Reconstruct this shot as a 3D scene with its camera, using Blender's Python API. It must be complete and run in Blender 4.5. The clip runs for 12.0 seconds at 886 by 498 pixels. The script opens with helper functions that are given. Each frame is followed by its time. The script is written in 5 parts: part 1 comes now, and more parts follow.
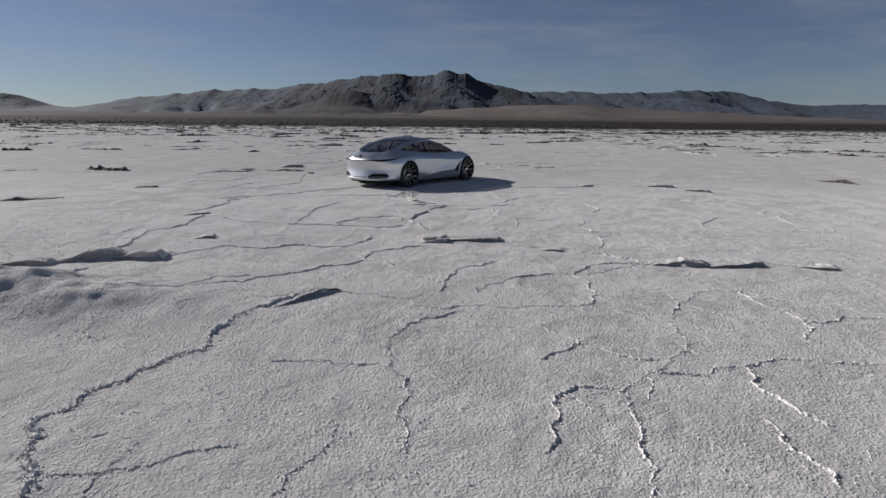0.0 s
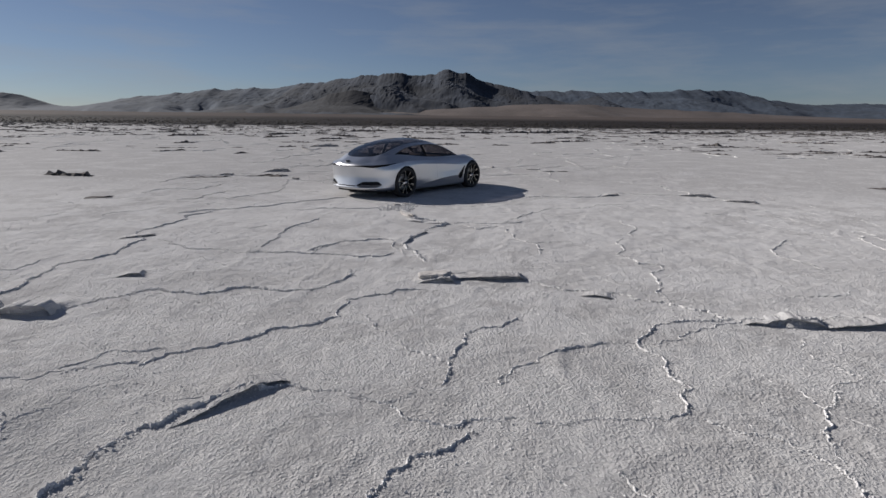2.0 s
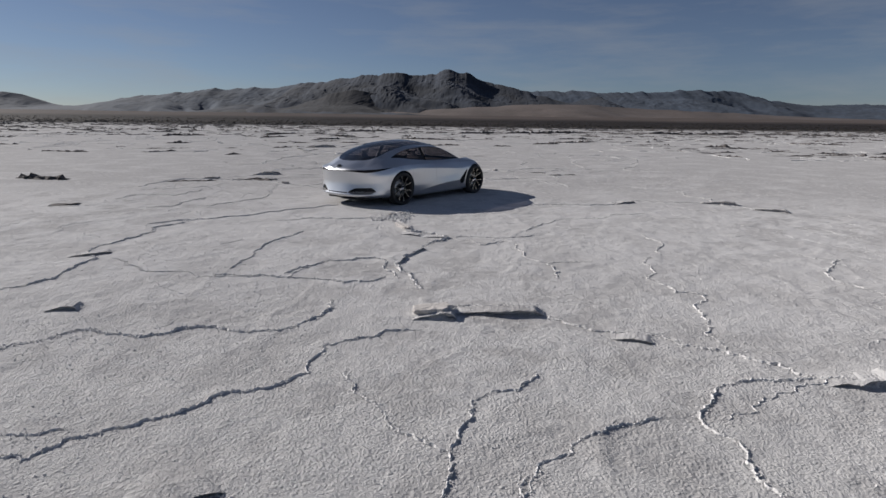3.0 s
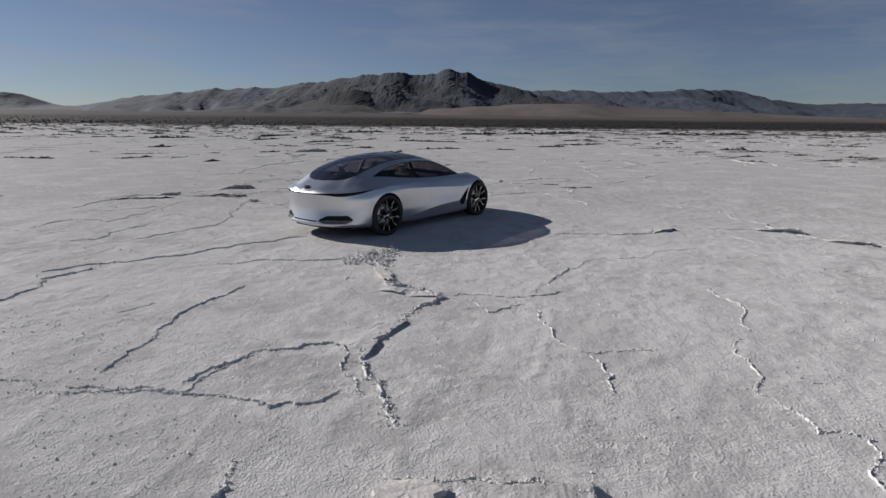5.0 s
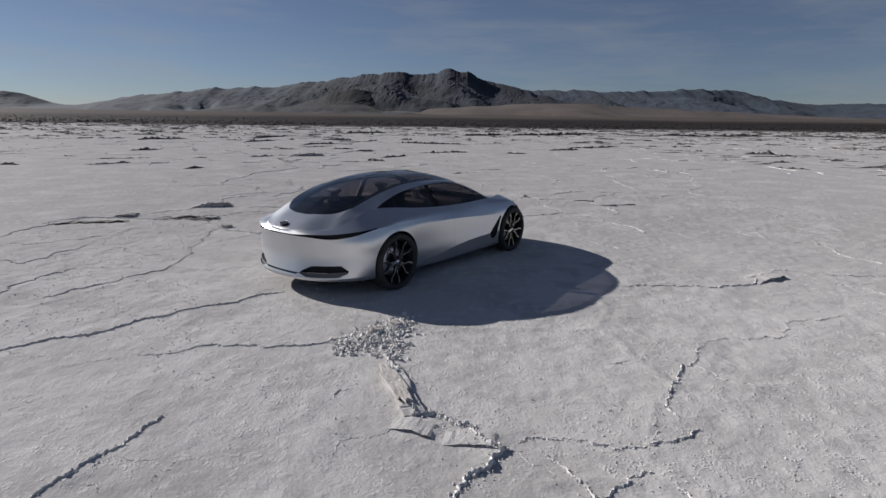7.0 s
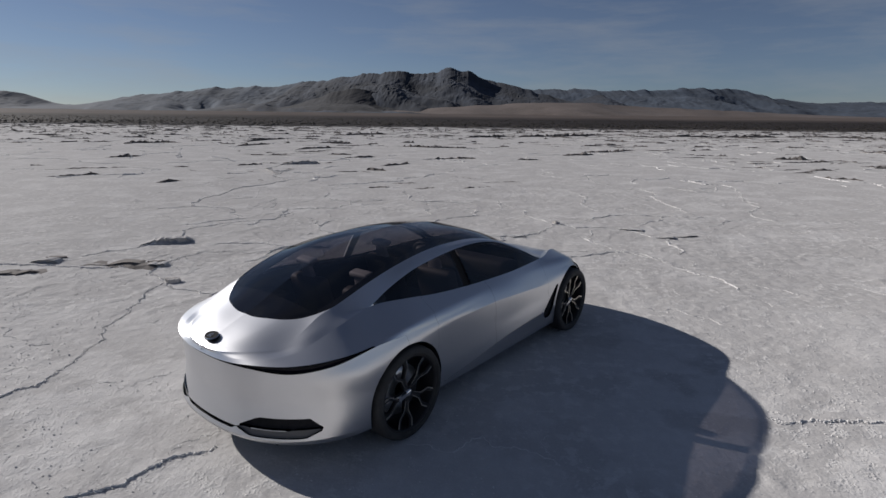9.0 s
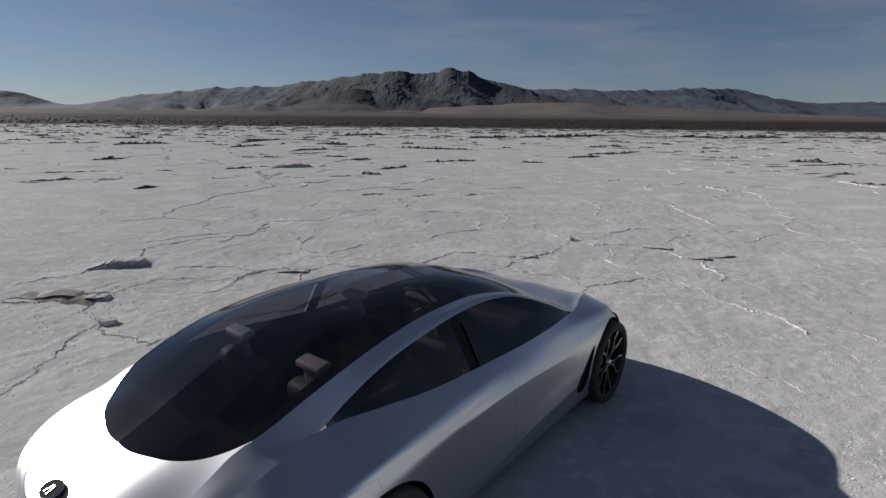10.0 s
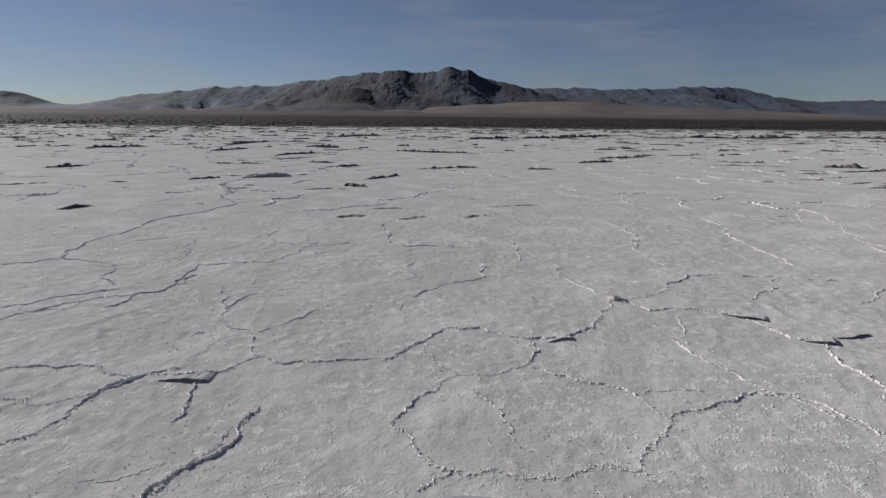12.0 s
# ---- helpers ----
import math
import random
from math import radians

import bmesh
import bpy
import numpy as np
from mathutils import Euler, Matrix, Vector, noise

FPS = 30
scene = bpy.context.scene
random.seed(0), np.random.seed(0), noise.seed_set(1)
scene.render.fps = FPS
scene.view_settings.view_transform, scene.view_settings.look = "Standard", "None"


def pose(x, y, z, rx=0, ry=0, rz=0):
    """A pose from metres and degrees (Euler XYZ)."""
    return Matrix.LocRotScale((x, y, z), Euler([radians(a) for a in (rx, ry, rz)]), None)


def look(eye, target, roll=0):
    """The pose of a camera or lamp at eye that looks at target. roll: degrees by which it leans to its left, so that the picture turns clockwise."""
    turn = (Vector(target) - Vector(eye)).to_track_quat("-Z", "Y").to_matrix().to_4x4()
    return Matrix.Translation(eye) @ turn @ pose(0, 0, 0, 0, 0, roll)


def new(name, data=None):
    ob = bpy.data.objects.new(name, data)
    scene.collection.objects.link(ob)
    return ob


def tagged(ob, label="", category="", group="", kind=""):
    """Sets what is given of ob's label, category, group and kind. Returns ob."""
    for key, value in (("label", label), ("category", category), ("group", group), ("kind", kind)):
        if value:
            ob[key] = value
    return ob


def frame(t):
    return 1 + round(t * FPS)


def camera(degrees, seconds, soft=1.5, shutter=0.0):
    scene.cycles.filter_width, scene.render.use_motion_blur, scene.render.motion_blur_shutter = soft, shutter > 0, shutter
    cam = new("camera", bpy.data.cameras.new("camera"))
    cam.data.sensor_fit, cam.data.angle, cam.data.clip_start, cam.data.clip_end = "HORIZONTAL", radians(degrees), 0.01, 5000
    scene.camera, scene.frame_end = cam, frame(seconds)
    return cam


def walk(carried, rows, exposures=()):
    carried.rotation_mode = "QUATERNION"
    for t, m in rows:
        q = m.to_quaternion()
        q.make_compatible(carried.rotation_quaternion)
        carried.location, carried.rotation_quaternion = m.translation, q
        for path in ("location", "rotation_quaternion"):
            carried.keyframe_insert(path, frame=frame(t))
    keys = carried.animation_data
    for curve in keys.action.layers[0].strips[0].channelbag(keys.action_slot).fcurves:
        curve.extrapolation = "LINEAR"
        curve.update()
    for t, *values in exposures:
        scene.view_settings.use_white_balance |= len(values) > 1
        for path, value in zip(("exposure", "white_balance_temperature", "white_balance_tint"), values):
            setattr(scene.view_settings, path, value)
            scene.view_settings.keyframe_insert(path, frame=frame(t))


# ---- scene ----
cam = camera(78.9, 12.0)
PATH = [
    (0, (0.553, 0.51, 1.902), (0.511, 2.456, 1.44), 0.6),
    (0.5, (0.523, 1.057, 1.897), (0.48, 3.003, 1.435), 0.5),
    (1, (0.499, 1.6, 1.895), (0.455, 3.545, 1.433), 0.5),
    (1.5, (0.486, 2.172, 1.896), (0.441, 4.118, 1.434), 0.6),
    (2, (0.463, 2.766, 1.898), (0.42, 4.711, 1.434), 0.6),
    (2.5, (0.448, 3.377, 1.9), (0.403, 5.321, 1.434), 0.6),
    (3, (0.437, 3.984, 1.907), (0.393, 5.928, 1.443), 0.7),
    (5, (0.466, 6.599, 2.078), (0.419, 8.544, 1.612), 0.6),
    (5.5, (0.413, 7.305, 2.083), (0.365, 9.25, 1.616), 0.6),
    (6, (0.295, 8.024, 2.1), (0.248, 9.968, 1.632), 0.6),
    (6.5, (0.139, 8.741, 2.146), (0.093, 10.685, 1.679), 0.7),
    (8.5, (-0.378, 11.706, 2.385), (-0.429, 13.65, 1.916), 0.6),
    (9, (-0.429, 12.485, 2.454), (-0.479, 14.429, 1.984), 0.6),
    (9.5, (-0.455, 13.289, 2.483), (-0.505, 15.232, 2.013), 0.6),
    (10, (-0.449, 14.104, 2.496), (-0.5, 16.047, 2.026), 0.6),
    (10.5, (-0.45, 14.965, 2.523), (-0.5, 16.908, 2.052), 0.6),
    (11, (-0.45, 15.8, 2.569), (-0.5, 17.742, 2.097), 0.6),
    (11.5, (-0.424, 16.716, 2.597), (-0.475, 18.658, 2.125), 0.6),
    (12, (-0.396, 17.649, 2.63), (-0.447, 19.592, 2.157), 0.5),
]
EXPOSURE = [(0, 0.02, 6690, 11.5), (12, 0.02, 6690, 11.5)]
walk(cam, [(t, look(e, p, r)) for t, e, p, r in PATH], EXPOSURE)

# ---- light ----
SUN_WAY = Vector((-1.870, 0.936, 1.0)).normalized()
ELEVATION = math.asin(SUN_WAY.z)
AZIMUTH = math.atan2(SUN_WAY.x, SUN_WAY.y)

world = bpy.data.worlds.new("desert_sky")
scene.world = world
world.use_nodes = True
wn = world.node_tree.nodes
wl = world.node_tree.links
sky = wn.new("ShaderNodeTexSky")
sky.sky_type = "NISHITA"
sky.sun_disc = False
sky.sun_elevation = ELEVATION
sky.sun_rotation = AZIMUTH
sky.altitude = 200
sky.air_density = 0.8
sky.dust_density = 0.1
sky.ozone_density = 4.0
# thin cirrus streaks
coord = wn.new("ShaderNodeTexCoord")
stretch = wn.new("ShaderNodeMapping")
stretch.inputs["Rotation"].default_value = (0.0, 0.35, 0.5)
stretch.inputs["Scale"].default_value = (1.2, 2.0, 9.0)
wisp = wn.new("ShaderNodeTexNoise")
wisp.inputs["Scale"].default_value = 2.6
wisp.inputs["Detail"].default_value = 7.0
wisp.inputs["Roughness"].default_value = 0.6
wisp_ramp = wn.new("ShaderNodeMapRange")
wisp_ramp.inputs["From Min"].default_value = 0.46
wisp_ramp.inputs["From Max"].default_value = 0.72
wisp_ramp.inputs["To Max"].default_value = 0.30
cirrus = wn.new("ShaderNodeMixRGB")
cirrus.inputs["Color2"].default_value = (6.6, 6.9, 7.2, 1)
wl.new(coord.outputs["Generated"], stretch.inputs["Vector"])
wl.new(stretch.outputs["Vector"], wisp.inputs["Vector"])
wl.new(wisp.outputs[0], wisp_ramp.inputs["Value"])
wl.new(wisp_ramp.outputs[0], cirrus.inputs["Fac"])
pale = wn.new("ShaderNodeHueSaturation")
pale.inputs["Saturation"].default_value = 0.82
wl.new(sky.outputs[0], pale.inputs["Color"])
cool = wn.new("ShaderNodeMixRGB")
cool.blend_type = "MULTIPLY"
cool.inputs["Fac"].default_value = 1.0
cool.inputs["Color2"].default_value = (0.90, 0.95, 1.06, 1)
wl.new(pale.outputs[0], cool.inputs["Color1"])
wl.new(cool.outputs[0], cirrus.inputs["Color1"])
wl.new(cirrus.outputs[0], wn["Background"].inputs["Color"])
wn["Background"].inputs["Strength"].default_value = 0.044

sun = new("sun", bpy.data.lights.new("sun", "SUN"))
sun.data.energy = 4.85
sun.data.angle = radians(0.53)
sun.data.color = (1.0, 0.975, 0.945)
sun.matrix_world = look(SUN_WAY * 50, (0, 0, 0))


# ---- materials ----
def material(name, colour, rough=0.5, metal=0.0, coat=0.0, vary=0.0, vary_scale=8.0, bump=0.0, bump_scale=60.0):
    """A surface with two scales of variation in colour and a fine relief."""
    m = bpy.data.materials.new(name)
    m.use_nodes = True
    n, l = m.node_tree.nodes, m.node_tree.links
    p = n["Principled BSDF"]
    p.inputs["Base Color"].default_value = (*colour, 1)
    p.inputs["Roughness"].default_value = rough
    p.inputs["Metallic"].default_value = metal
    p.inputs["Coat Weight"].default_value = coat
    p.inputs["Coat Roughness"].default_value = 0.10
    co = n.new("ShaderNodeTexCoord")
    if vary:
        mix = None
        for k, (size, share) in enumerate(((vary_scale, 1.0), (vary_scale * 7, 0.6))):
            t = n.new("ShaderNodeTexNoise")
            t.inputs["Scale"].default_value = size
            t.inputs["Detail"].default_value = 6
            l.new(co.outputs["Object"], t.inputs["Vector"])
            r = n.new("ShaderNodeMapRange")
            r.inputs["From Min"].default_value = 0.3
            r.inputs["From Max"].default_value = 0.7
            r.inputs["To Min"].default_value = 1 - vary * share
            r.inputs["To Max"].default_value = 1 + vary * share
            l.new(t.outputs[0], r.inputs["Value"])
            q = n.new("ShaderNodeVectorMath")
            q.operation = "SCALE"
            if mix is None:
                q.inputs[0].default_value = colour
            else:
                l.new(mix.outputs[0], q.inputs[0])
            l.new(r.outputs[0], q.inputs["Scale"])
            mix = q
        l.new(mix.outputs[0], p.inputs["Base Color"])
    if bump:
        t = n.new("ShaderNodeTexNoise")
        t.inputs["Scale"].default_value = bump_scale
        t.inputs["Detail"].default_value = 5
        l.new(co.outputs["Object"], t.inputs["Vector"])
        b = n.new("ShaderNodeBump")
        b.inputs["Strength"].default_value = bump
        b.inputs["Distance"].default_value = 0.01
        l.new(t.outputs[0], b.inputs["Height"])
        l.new(b.outputs[0], p.inputs["Normal"])
    return m


def tinted_glass(name, tint):
    """Dark pane: what lies behind shows through the tint, the gloss follows the angle."""
    m = bpy.data.materials.new(name)
    m.use_nodes = True
    n, l = m.node_tree.nodes, m.node_tree.links
    n.remove(n["Principled BSDF"])
    clear = n.new("ShaderNodeBsdfTransparent")
    clear.inputs[0].default_value = (*tint, 1)
    gloss = n.new("ShaderNodeBsdfGlossy")
    gloss.inputs["Roughness"].default_value = 0.05
    slant = n.new("ShaderNodeLayerWeight")
    slant.inputs["Blend"].default_value = 0.5
    steep = n.new("ShaderNodeMath")
    steep.operation = "POWER"
    steep.inputs[1].default_value = 4.0
    l.new(slant.outputs["Facing"], steep.inputs[0])
    share = n.new("ShaderNodeMapRange")
    share.inputs["To Min"].default_value = 0.055
    share.inputs["To Max"].default_value = 0.95
    l.new(steep.outputs[0], share.inputs["Value"])
    mix = n.new("ShaderNodeMixShader")
    l.new(share.outputs[0], mix.inputs[0])
    l.new(clear.outputs[0], mix.inputs[1])
    l.new(gloss.outputs[0], mix.inputs[2])
    l.new(mix.outputs[0], n["Material Output"].inputs["Surface"])
    return m


def salt_material(name):
    """Salt crust that turns to dark scrub earth beyond the edge of the pan."""
    m = bpy.data.materials.new(name)
    m.use_nodes = True
    n, l = m.node_tree.nodes, m.node_tree.links
    p = n["Principled BSDF"]
    p.inputs["Roughness"].default_value = 0.85
    p.inputs["Specular IOR Level"].default_value = 0.08
    p.inputs["Diffuse Roughness"].default_value = 0.2
    co = n.new("ShaderNodeTexCoord").outputs["Object"]
    sep = n.new("ShaderNodeSeparateXYZ")
    l.new(co, sep.inputs[0])

    def tex(scale, detail=5, rough=0.55):
        t = n.new("ShaderNodeTexNoise")
        t.inputs["Scale"].default_value = scale
        t.inputs["Detail"].default_value = detail
        t.inputs["Roughness"].default_value = rough
        l.new(co, t.inputs["Vector"])
        return t.outputs[0]

    def span(value, a, b, lo, hi):
        r = n.new("ShaderNodeMapRange")
        for key, x in (("From Min", a), ("From Max", b), ("To Min", lo), ("To Max", hi)):
            r.inputs[key].default_value = x
        l.new(value, r.inputs["Value"])
        return r.outputs[0]

    def math_node(op, a, b):
        r = n.new("ShaderNodeMath")
        r.operation = op
        for k, v in enumerate((a, b)):
            if isinstance(v, float):
                r.inputs[k].default_value = v
            else:
                l.new(v, r.inputs[k])
        return r.outputs[0]

    def mix(fac, a, b):
        r = n.new("ShaderNodeMixRGB")
        l.new(fac, r.inputs["Fac"])
        for key, v in (("Color1", a), ("Color2", b)):
            if isinstance(v, tuple):
                r.inputs[key].default_value = (*v, 1)
            else:
                l.new(v, r.inputs[key])
        return r.outputs[0]

    broad = span(tex(0.35, 4), 0.35, 0.68, 0.0, 1.0)
    patch = math_node("MULTIPLY", span(tex(1.25, 4, 0.55), 0.47, 0.56, 0.0, 1.0), span(tex(0.16, 3), 0.36, 0.62, 0.25, 1.0))
    # damp grey floor beyond the car's place, with paler rosettes on it
    wet = span(math_node("ADD", sep.outputs["Y"], math_node("MULTIPLY", tex(0.25, 3), 8.0)), 19.0, 24.0, 0.0, 1.0)
    patch = math_node("MAXIMUM", patch, math_node("MULTIPLY", wet, span(tex(0.8, 4, 0.6), 0.36, 0.52, 0.35, 1.0)))
    # raised popcorn: clusters of small lumps, dense in some places
    corn = span(math_node("ADD", tex(26.0, 3, 0.55), span(tex(2.6, 4, 0.6), 0.3, 0.7, -0.10, 0.10)), 0.60, 0.70, 0.0, 1.0)
    grain = span(tex(45.0, 5, 0.7), 0.38, 0.62, 0.0, 1.0)
    white = mix(broad, (0.585, 0.575, 0.57), (0.65, 0.642, 0.638))
    damp = mix(patch, white, (0.41, 0.40, 0.396))
    rosette = math_node("MULTIPLY", span(tex(7.5, 4, 0.60), 0.53, 0.58, 0.0, 1.0), span(tex(0.9, 3), 0.40, 0.58, 0.15, 1.0))
    damp = mix(math_node("MULTIPLY", rosette, 0.85), damp, (0.65, 0.64, 0.63))
    damp = mix(math_node("MULTIPLY", corn, span(wet, 0.0, 1.0, 0.7, 0.1)), damp, (0.66, 0.65, 0.64))
    salt = mix(math_node("MULTIPLY", grain, 0.25), damp, (0.68, 0.67, 0.66))
    salt = mix(span(tex(7.0, 5, 0.7), 0.40, 0.60, 0.30, 0.0), salt, (0.47, 0.46, 0.455))
    # earth beyond the pan
    earth = mix(span(tex(0.02, 6), 0.35, 0.65, 0.0, 1.0), (0.022, 0.019, 0.018), (0.038, 0.032, 0.030))
    fan = mix(span(tex(0.006, 6), 0.35, 0.65, 0.0, 1.0), (0.085, 0.070, 0.064), (0.13, 0.108, 0.097))
    edge = math_node("ADD", sep.outputs["Y"], math_node("MULTIPLY", tex(0.05, 6, 0.65), 90.0))
    land = mix(span(math_node("ADD", sep.outputs["Y"], math_node("MULTIPLY", tex(0.004, 5), 500.0)), 900.0, 1400.0, 0.0, 1.0), earth, fan)
    l.new(mix(span(edge, 205.0, 225.0, 0.0, 1.0), salt, land), p.inputs["Base Color"])
    # popcorn relief: close-set grains near the first ridges, scattered rosettes further on
    def domes(scale, reach):
        v = n.new("ShaderNodeTexVoronoi")
        v.inputs["Scale"].default_value = scale
        l.new(co, v.inputs["Vector"])
        return span(v.outputs["Distance"], 0.05, reach, 1.0, 0.0)

    dense = span(math_node("ADD", sep.outputs["Y"], math_node("MULTIPLY", tex(0.6, 4, 0.6), 9.0)), 11.0, 15.5, 1.0, 0.0)
    calm = span(math_node("ADD", sep.outputs["Y"], math_node("MULTIPLY", tex(0.4, 3), 6.0)), 9.0, 15.0, 1.0, 0.32)
    cover = math_node("MAXIMUM", math_node("MULTIPLY", dense, span(tex(1.4, 4, 0.6), 0.36, 0.52, 0.35, 1.0)), math_node("MULTIPLY", rosette, 0.75))
    cover = math_node("MAXIMUM", cover, math_node("MULTIPLY", span(tex(1.9, 5, 0.6), 0.52, 0.66, 0.05, 0.55), math_node("MULTIPLY", calm, span(wet, 0.0, 1.0, 1.0, 0.4))))
    grains = math_node("ADD", math_node("MULTIPLY", domes(46.0, 0.55), 0.24), math_node("MULTIPLY", domes(23.0, 0.45), 0.20))
    grains = math_node("MULTIPLY", grains, cover)
    fine = math_node("ADD", math_node("MULTIPLY", tex(110.0, 4, 0.7), 0.30), math_node("MULTIPLY", tex(38.0, 5, 0.7), 0.55))
    swells = math_node("ADD", math_node("MULTIPLY", tex(9.0, 4, 0.6), math_node("MULTIPLY", calm, 0.9)), math_node("MULTIPLY", tex(2.4, 4, 0.6), 1.2))
    fine = math_node("MULTIPLY", fine, math_node("MULTIPLY", calm, span(patch, 0.0, 1.0, 1.0, 0.5)))
    height = math_node("ADD", math_node("ADD", math_node("MULTIPLY", corn, math_node("MULTIPLY", calm, 0.2)), grains), math_node("ADD", fine, swells))
    bump = n.new("ShaderNodeBump")
    bump.inputs["Strength"].default_value = 1.0
    bump.inputs["Distance"].default_value = 0.025
    l.new(height, bump.inputs["Height"])
    l.new(bump.outputs[0], p.inputs["Normal"])
    return m


SALT = salt_material("salt_crust")
SLAB = material("broken_salt_crust", (0.50, 0.475, 0.455), 0.9, vary=0.22, vary_scale=6, bump=0.9, bump_scale=30)
# Silt brown, made darker to hold the ridges' shaded sides as well.
SILT_SHADED = material("shade_darkened_silt_crust", (0.13, 0.118, 0.112), 0.95, vary=0.3, vary_scale=3, bump=0.6, bump_scale=12)
FAN = material("brown_gravel_fan", (0.105, 0.085, 0.078), 0.95, vary=0.2, vary_scale=0.01)
SCRUB = material("dry_scrub", (0.032, 0.028, 0.024), 0.95, vary=0.4, vary_scale=0.3)
# Near rock's base colour is shifted to blue in place of aerial haze.
HAZED_ROCK = material("haze_tinted_rock", (0.026, 0.034, 0.050), 0.95, vary=0.45, vary_scale=0.006)
# Far rock: distance haze is painted into this paler blue base.
HAZED_ROCK_FAR = material("haze_tinted_far_rock", (0.046, 0.062, 0.088), 0.95, vary=0.25, vary_scale=0.006)
ROCK_DARK = material("dark_basalt_rock", (0.018, 0.020, 0.026), 0.95, vary=0.4, vary_scale=0.008)
PAINT = material("silver_paint", (0.63, 0.64, 0.665), 0.35, 0.97, 0.3, vary=0.012, vary_scale=1.5)
PAINT_DULL = material("brushed_silver_trim", (0.55, 0.56, 0.58), 0.36, 0.95)
GREY = material("satin_grey_trim", (0.10, 0.10, 0.105), 0.5)
BRIGHT = material("polished_alloy", (0.75, 0.75, 0.76), 0.22, 1.0)
BLACK = material("gloss_black_trim", (0.012, 0.012, 0.014), 0.18, 0.0, 0.5)
SHELL = material("black_underbody", (0.022, 0.022, 0.024), 0.9, vary=0.2, vary_scale=4)
SHELL.node_tree.nodes["Principled BSDF"].inputs["Specular IOR Level"].default_value = 0.08
RUBBER = material("tyre_rubber", (0.030, 0.030, 0.031), 0.78, vary=0.25, vary_scale=14, bump=0.25, bump_scale=90)
RIM = material("dark_alloy", (0.016, 0.016, 0.018), 0.5, 0.2)
LENS = material("smoked_lamp_lens", (0.006, 0.006, 0.012), 0.25)
LENS.node_tree.nodes["Principled BSDF"].inputs["Specular IOR Level"].default_value = 0.15
BADGE = material("dark_badge", (0.02, 0.02, 0.022), 0.8)
BADGE.node_tree.nodes["Principled BSDF"].inputs["Specular IOR Level"].default_value = 0.08
BRASS = material("pale_brass", (0.78, 0.74, 0.67), 0.28, 1.0)
HIDE = material("dark_brown_leather", (0.085, 0.072, 0.068), 0.6, vary=0.1, vary_scale=5, bump=0.15, bump_scale=120)
LEATHER = material("dusty_rose_leather", (0.66, 0.63, 0.62), 0.55, vary=0.08, vary_scale=5, bump=0.15, bump_scale=120)
CABIN = material("dark_cabin_trim", (0.05, 0.045, 0.047), 0.6, vary=0.15, vary_scale=6)
GLASS = tinted_glass("tinted_car_glass", (0.36, 0.345, 0.36))


# ---- building helpers ----
def mesh_from(name, verts, faces, mat, smooth=True, normals=None):
    me = bpy.data.meshes.new(name)
    me.from_pydata([tuple(v) for v in verts], [], [tuple(f) for f in faces])
    me.materials.append(mat)
    if smooth:
        me.polygons.foreach_set("use_smooth", [True] * len(me.polygons))
    if normals is not None:
        me.normals_split_custom_set_from_vertices([tuple(v) for v in normals])
    me.update()
    return me


def part(name, bm, mat, parent, label=""):
    """Links a bmesh, or a finished mesh, as one object under a thing or a part."""
    if isinstance(bm, bmesh.types.BMesh):
        me = bpy.data.meshes.new(name)
        bm.to_mesh(me)
        bm.free()
        me.materials.append(mat)
    else:
        me = bm
    ob = new(name, me)
    ob.parent = parent
    return tagged(ob, label)


def curve_fn(*points):
    """A smooth function through a few (x, value) points."""
    xs = np.array([p[0] for p in points], float)
    ys = np.array([p[1] for p in points], float)
    slope = np.diff(ys) / np.diff(xs)
    tang = np.empty_like(ys)
    tang[0], tang[-1] = slope[0], slope[-1]
    hl, hr = np.diff(xs)[:-1], np.diff(xs)[1:]
    tang[1:-1] = (slope[:-1] * hr + slope[1:] * hl) / (hl + hr)

    def f(x):
        x = np.clip(np.asarray(x, float), xs[0], xs[-1])
        i = np.clip(np.searchsorted(xs, x) - 1, 0, len(xs) - 2)
        h = xs[i + 1] - xs[i]
        t = (x - xs[i]) / h
        return ((2 * t**3 - 3 * t**2 + 1) * ys[i] + (t**3 - 2 * t**2 + t) * h * tang[i]
                + (-2 * t**3 + 3 * t**2) * ys[i + 1] + (t**3 - t**2) * h * tang[i + 1])
    return f


LATTICE = np.random.RandomState(7).rand(256, 256)


def value_noise(x, y, scale, shift=0):
    """Smooth lattice noise between 0 and 1."""
    u, v = x * scale + 17.3 * shift, y * scale + 41.7 * shift
    iu, iv = np.floor(u).astype(int), np.floor(v).astype(int)
    fu, fv = u - iu, v - iv
    fu, fv = fu * fu * (3 - 2 * fu), fv * fv * (3 - 2 * fv)
    a, b = LATTICE[iu & 255, iv & 255], LATTICE[(iu + 1) & 255, iv & 255]
    c, d = LATTICE[iu & 255, (iv + 1) & 255], LATTICE[(iu + 1) & 255, (iv + 1) & 255]
    return (a * (1 - fu) + b * fu) * (1 - fv) + (c * (1 - fu) + d * fu) * fv


def fractal(x, y, scale, octaves=4, shift=0):
    total, amp, norm = 0.0, 1.0, 0.0
    for k in range(octaves):
        total = total + amp * value_noise(x, y, scale * 2**k, shift + k)
        norm += amp
        amp *= 0.5
    return total / norm


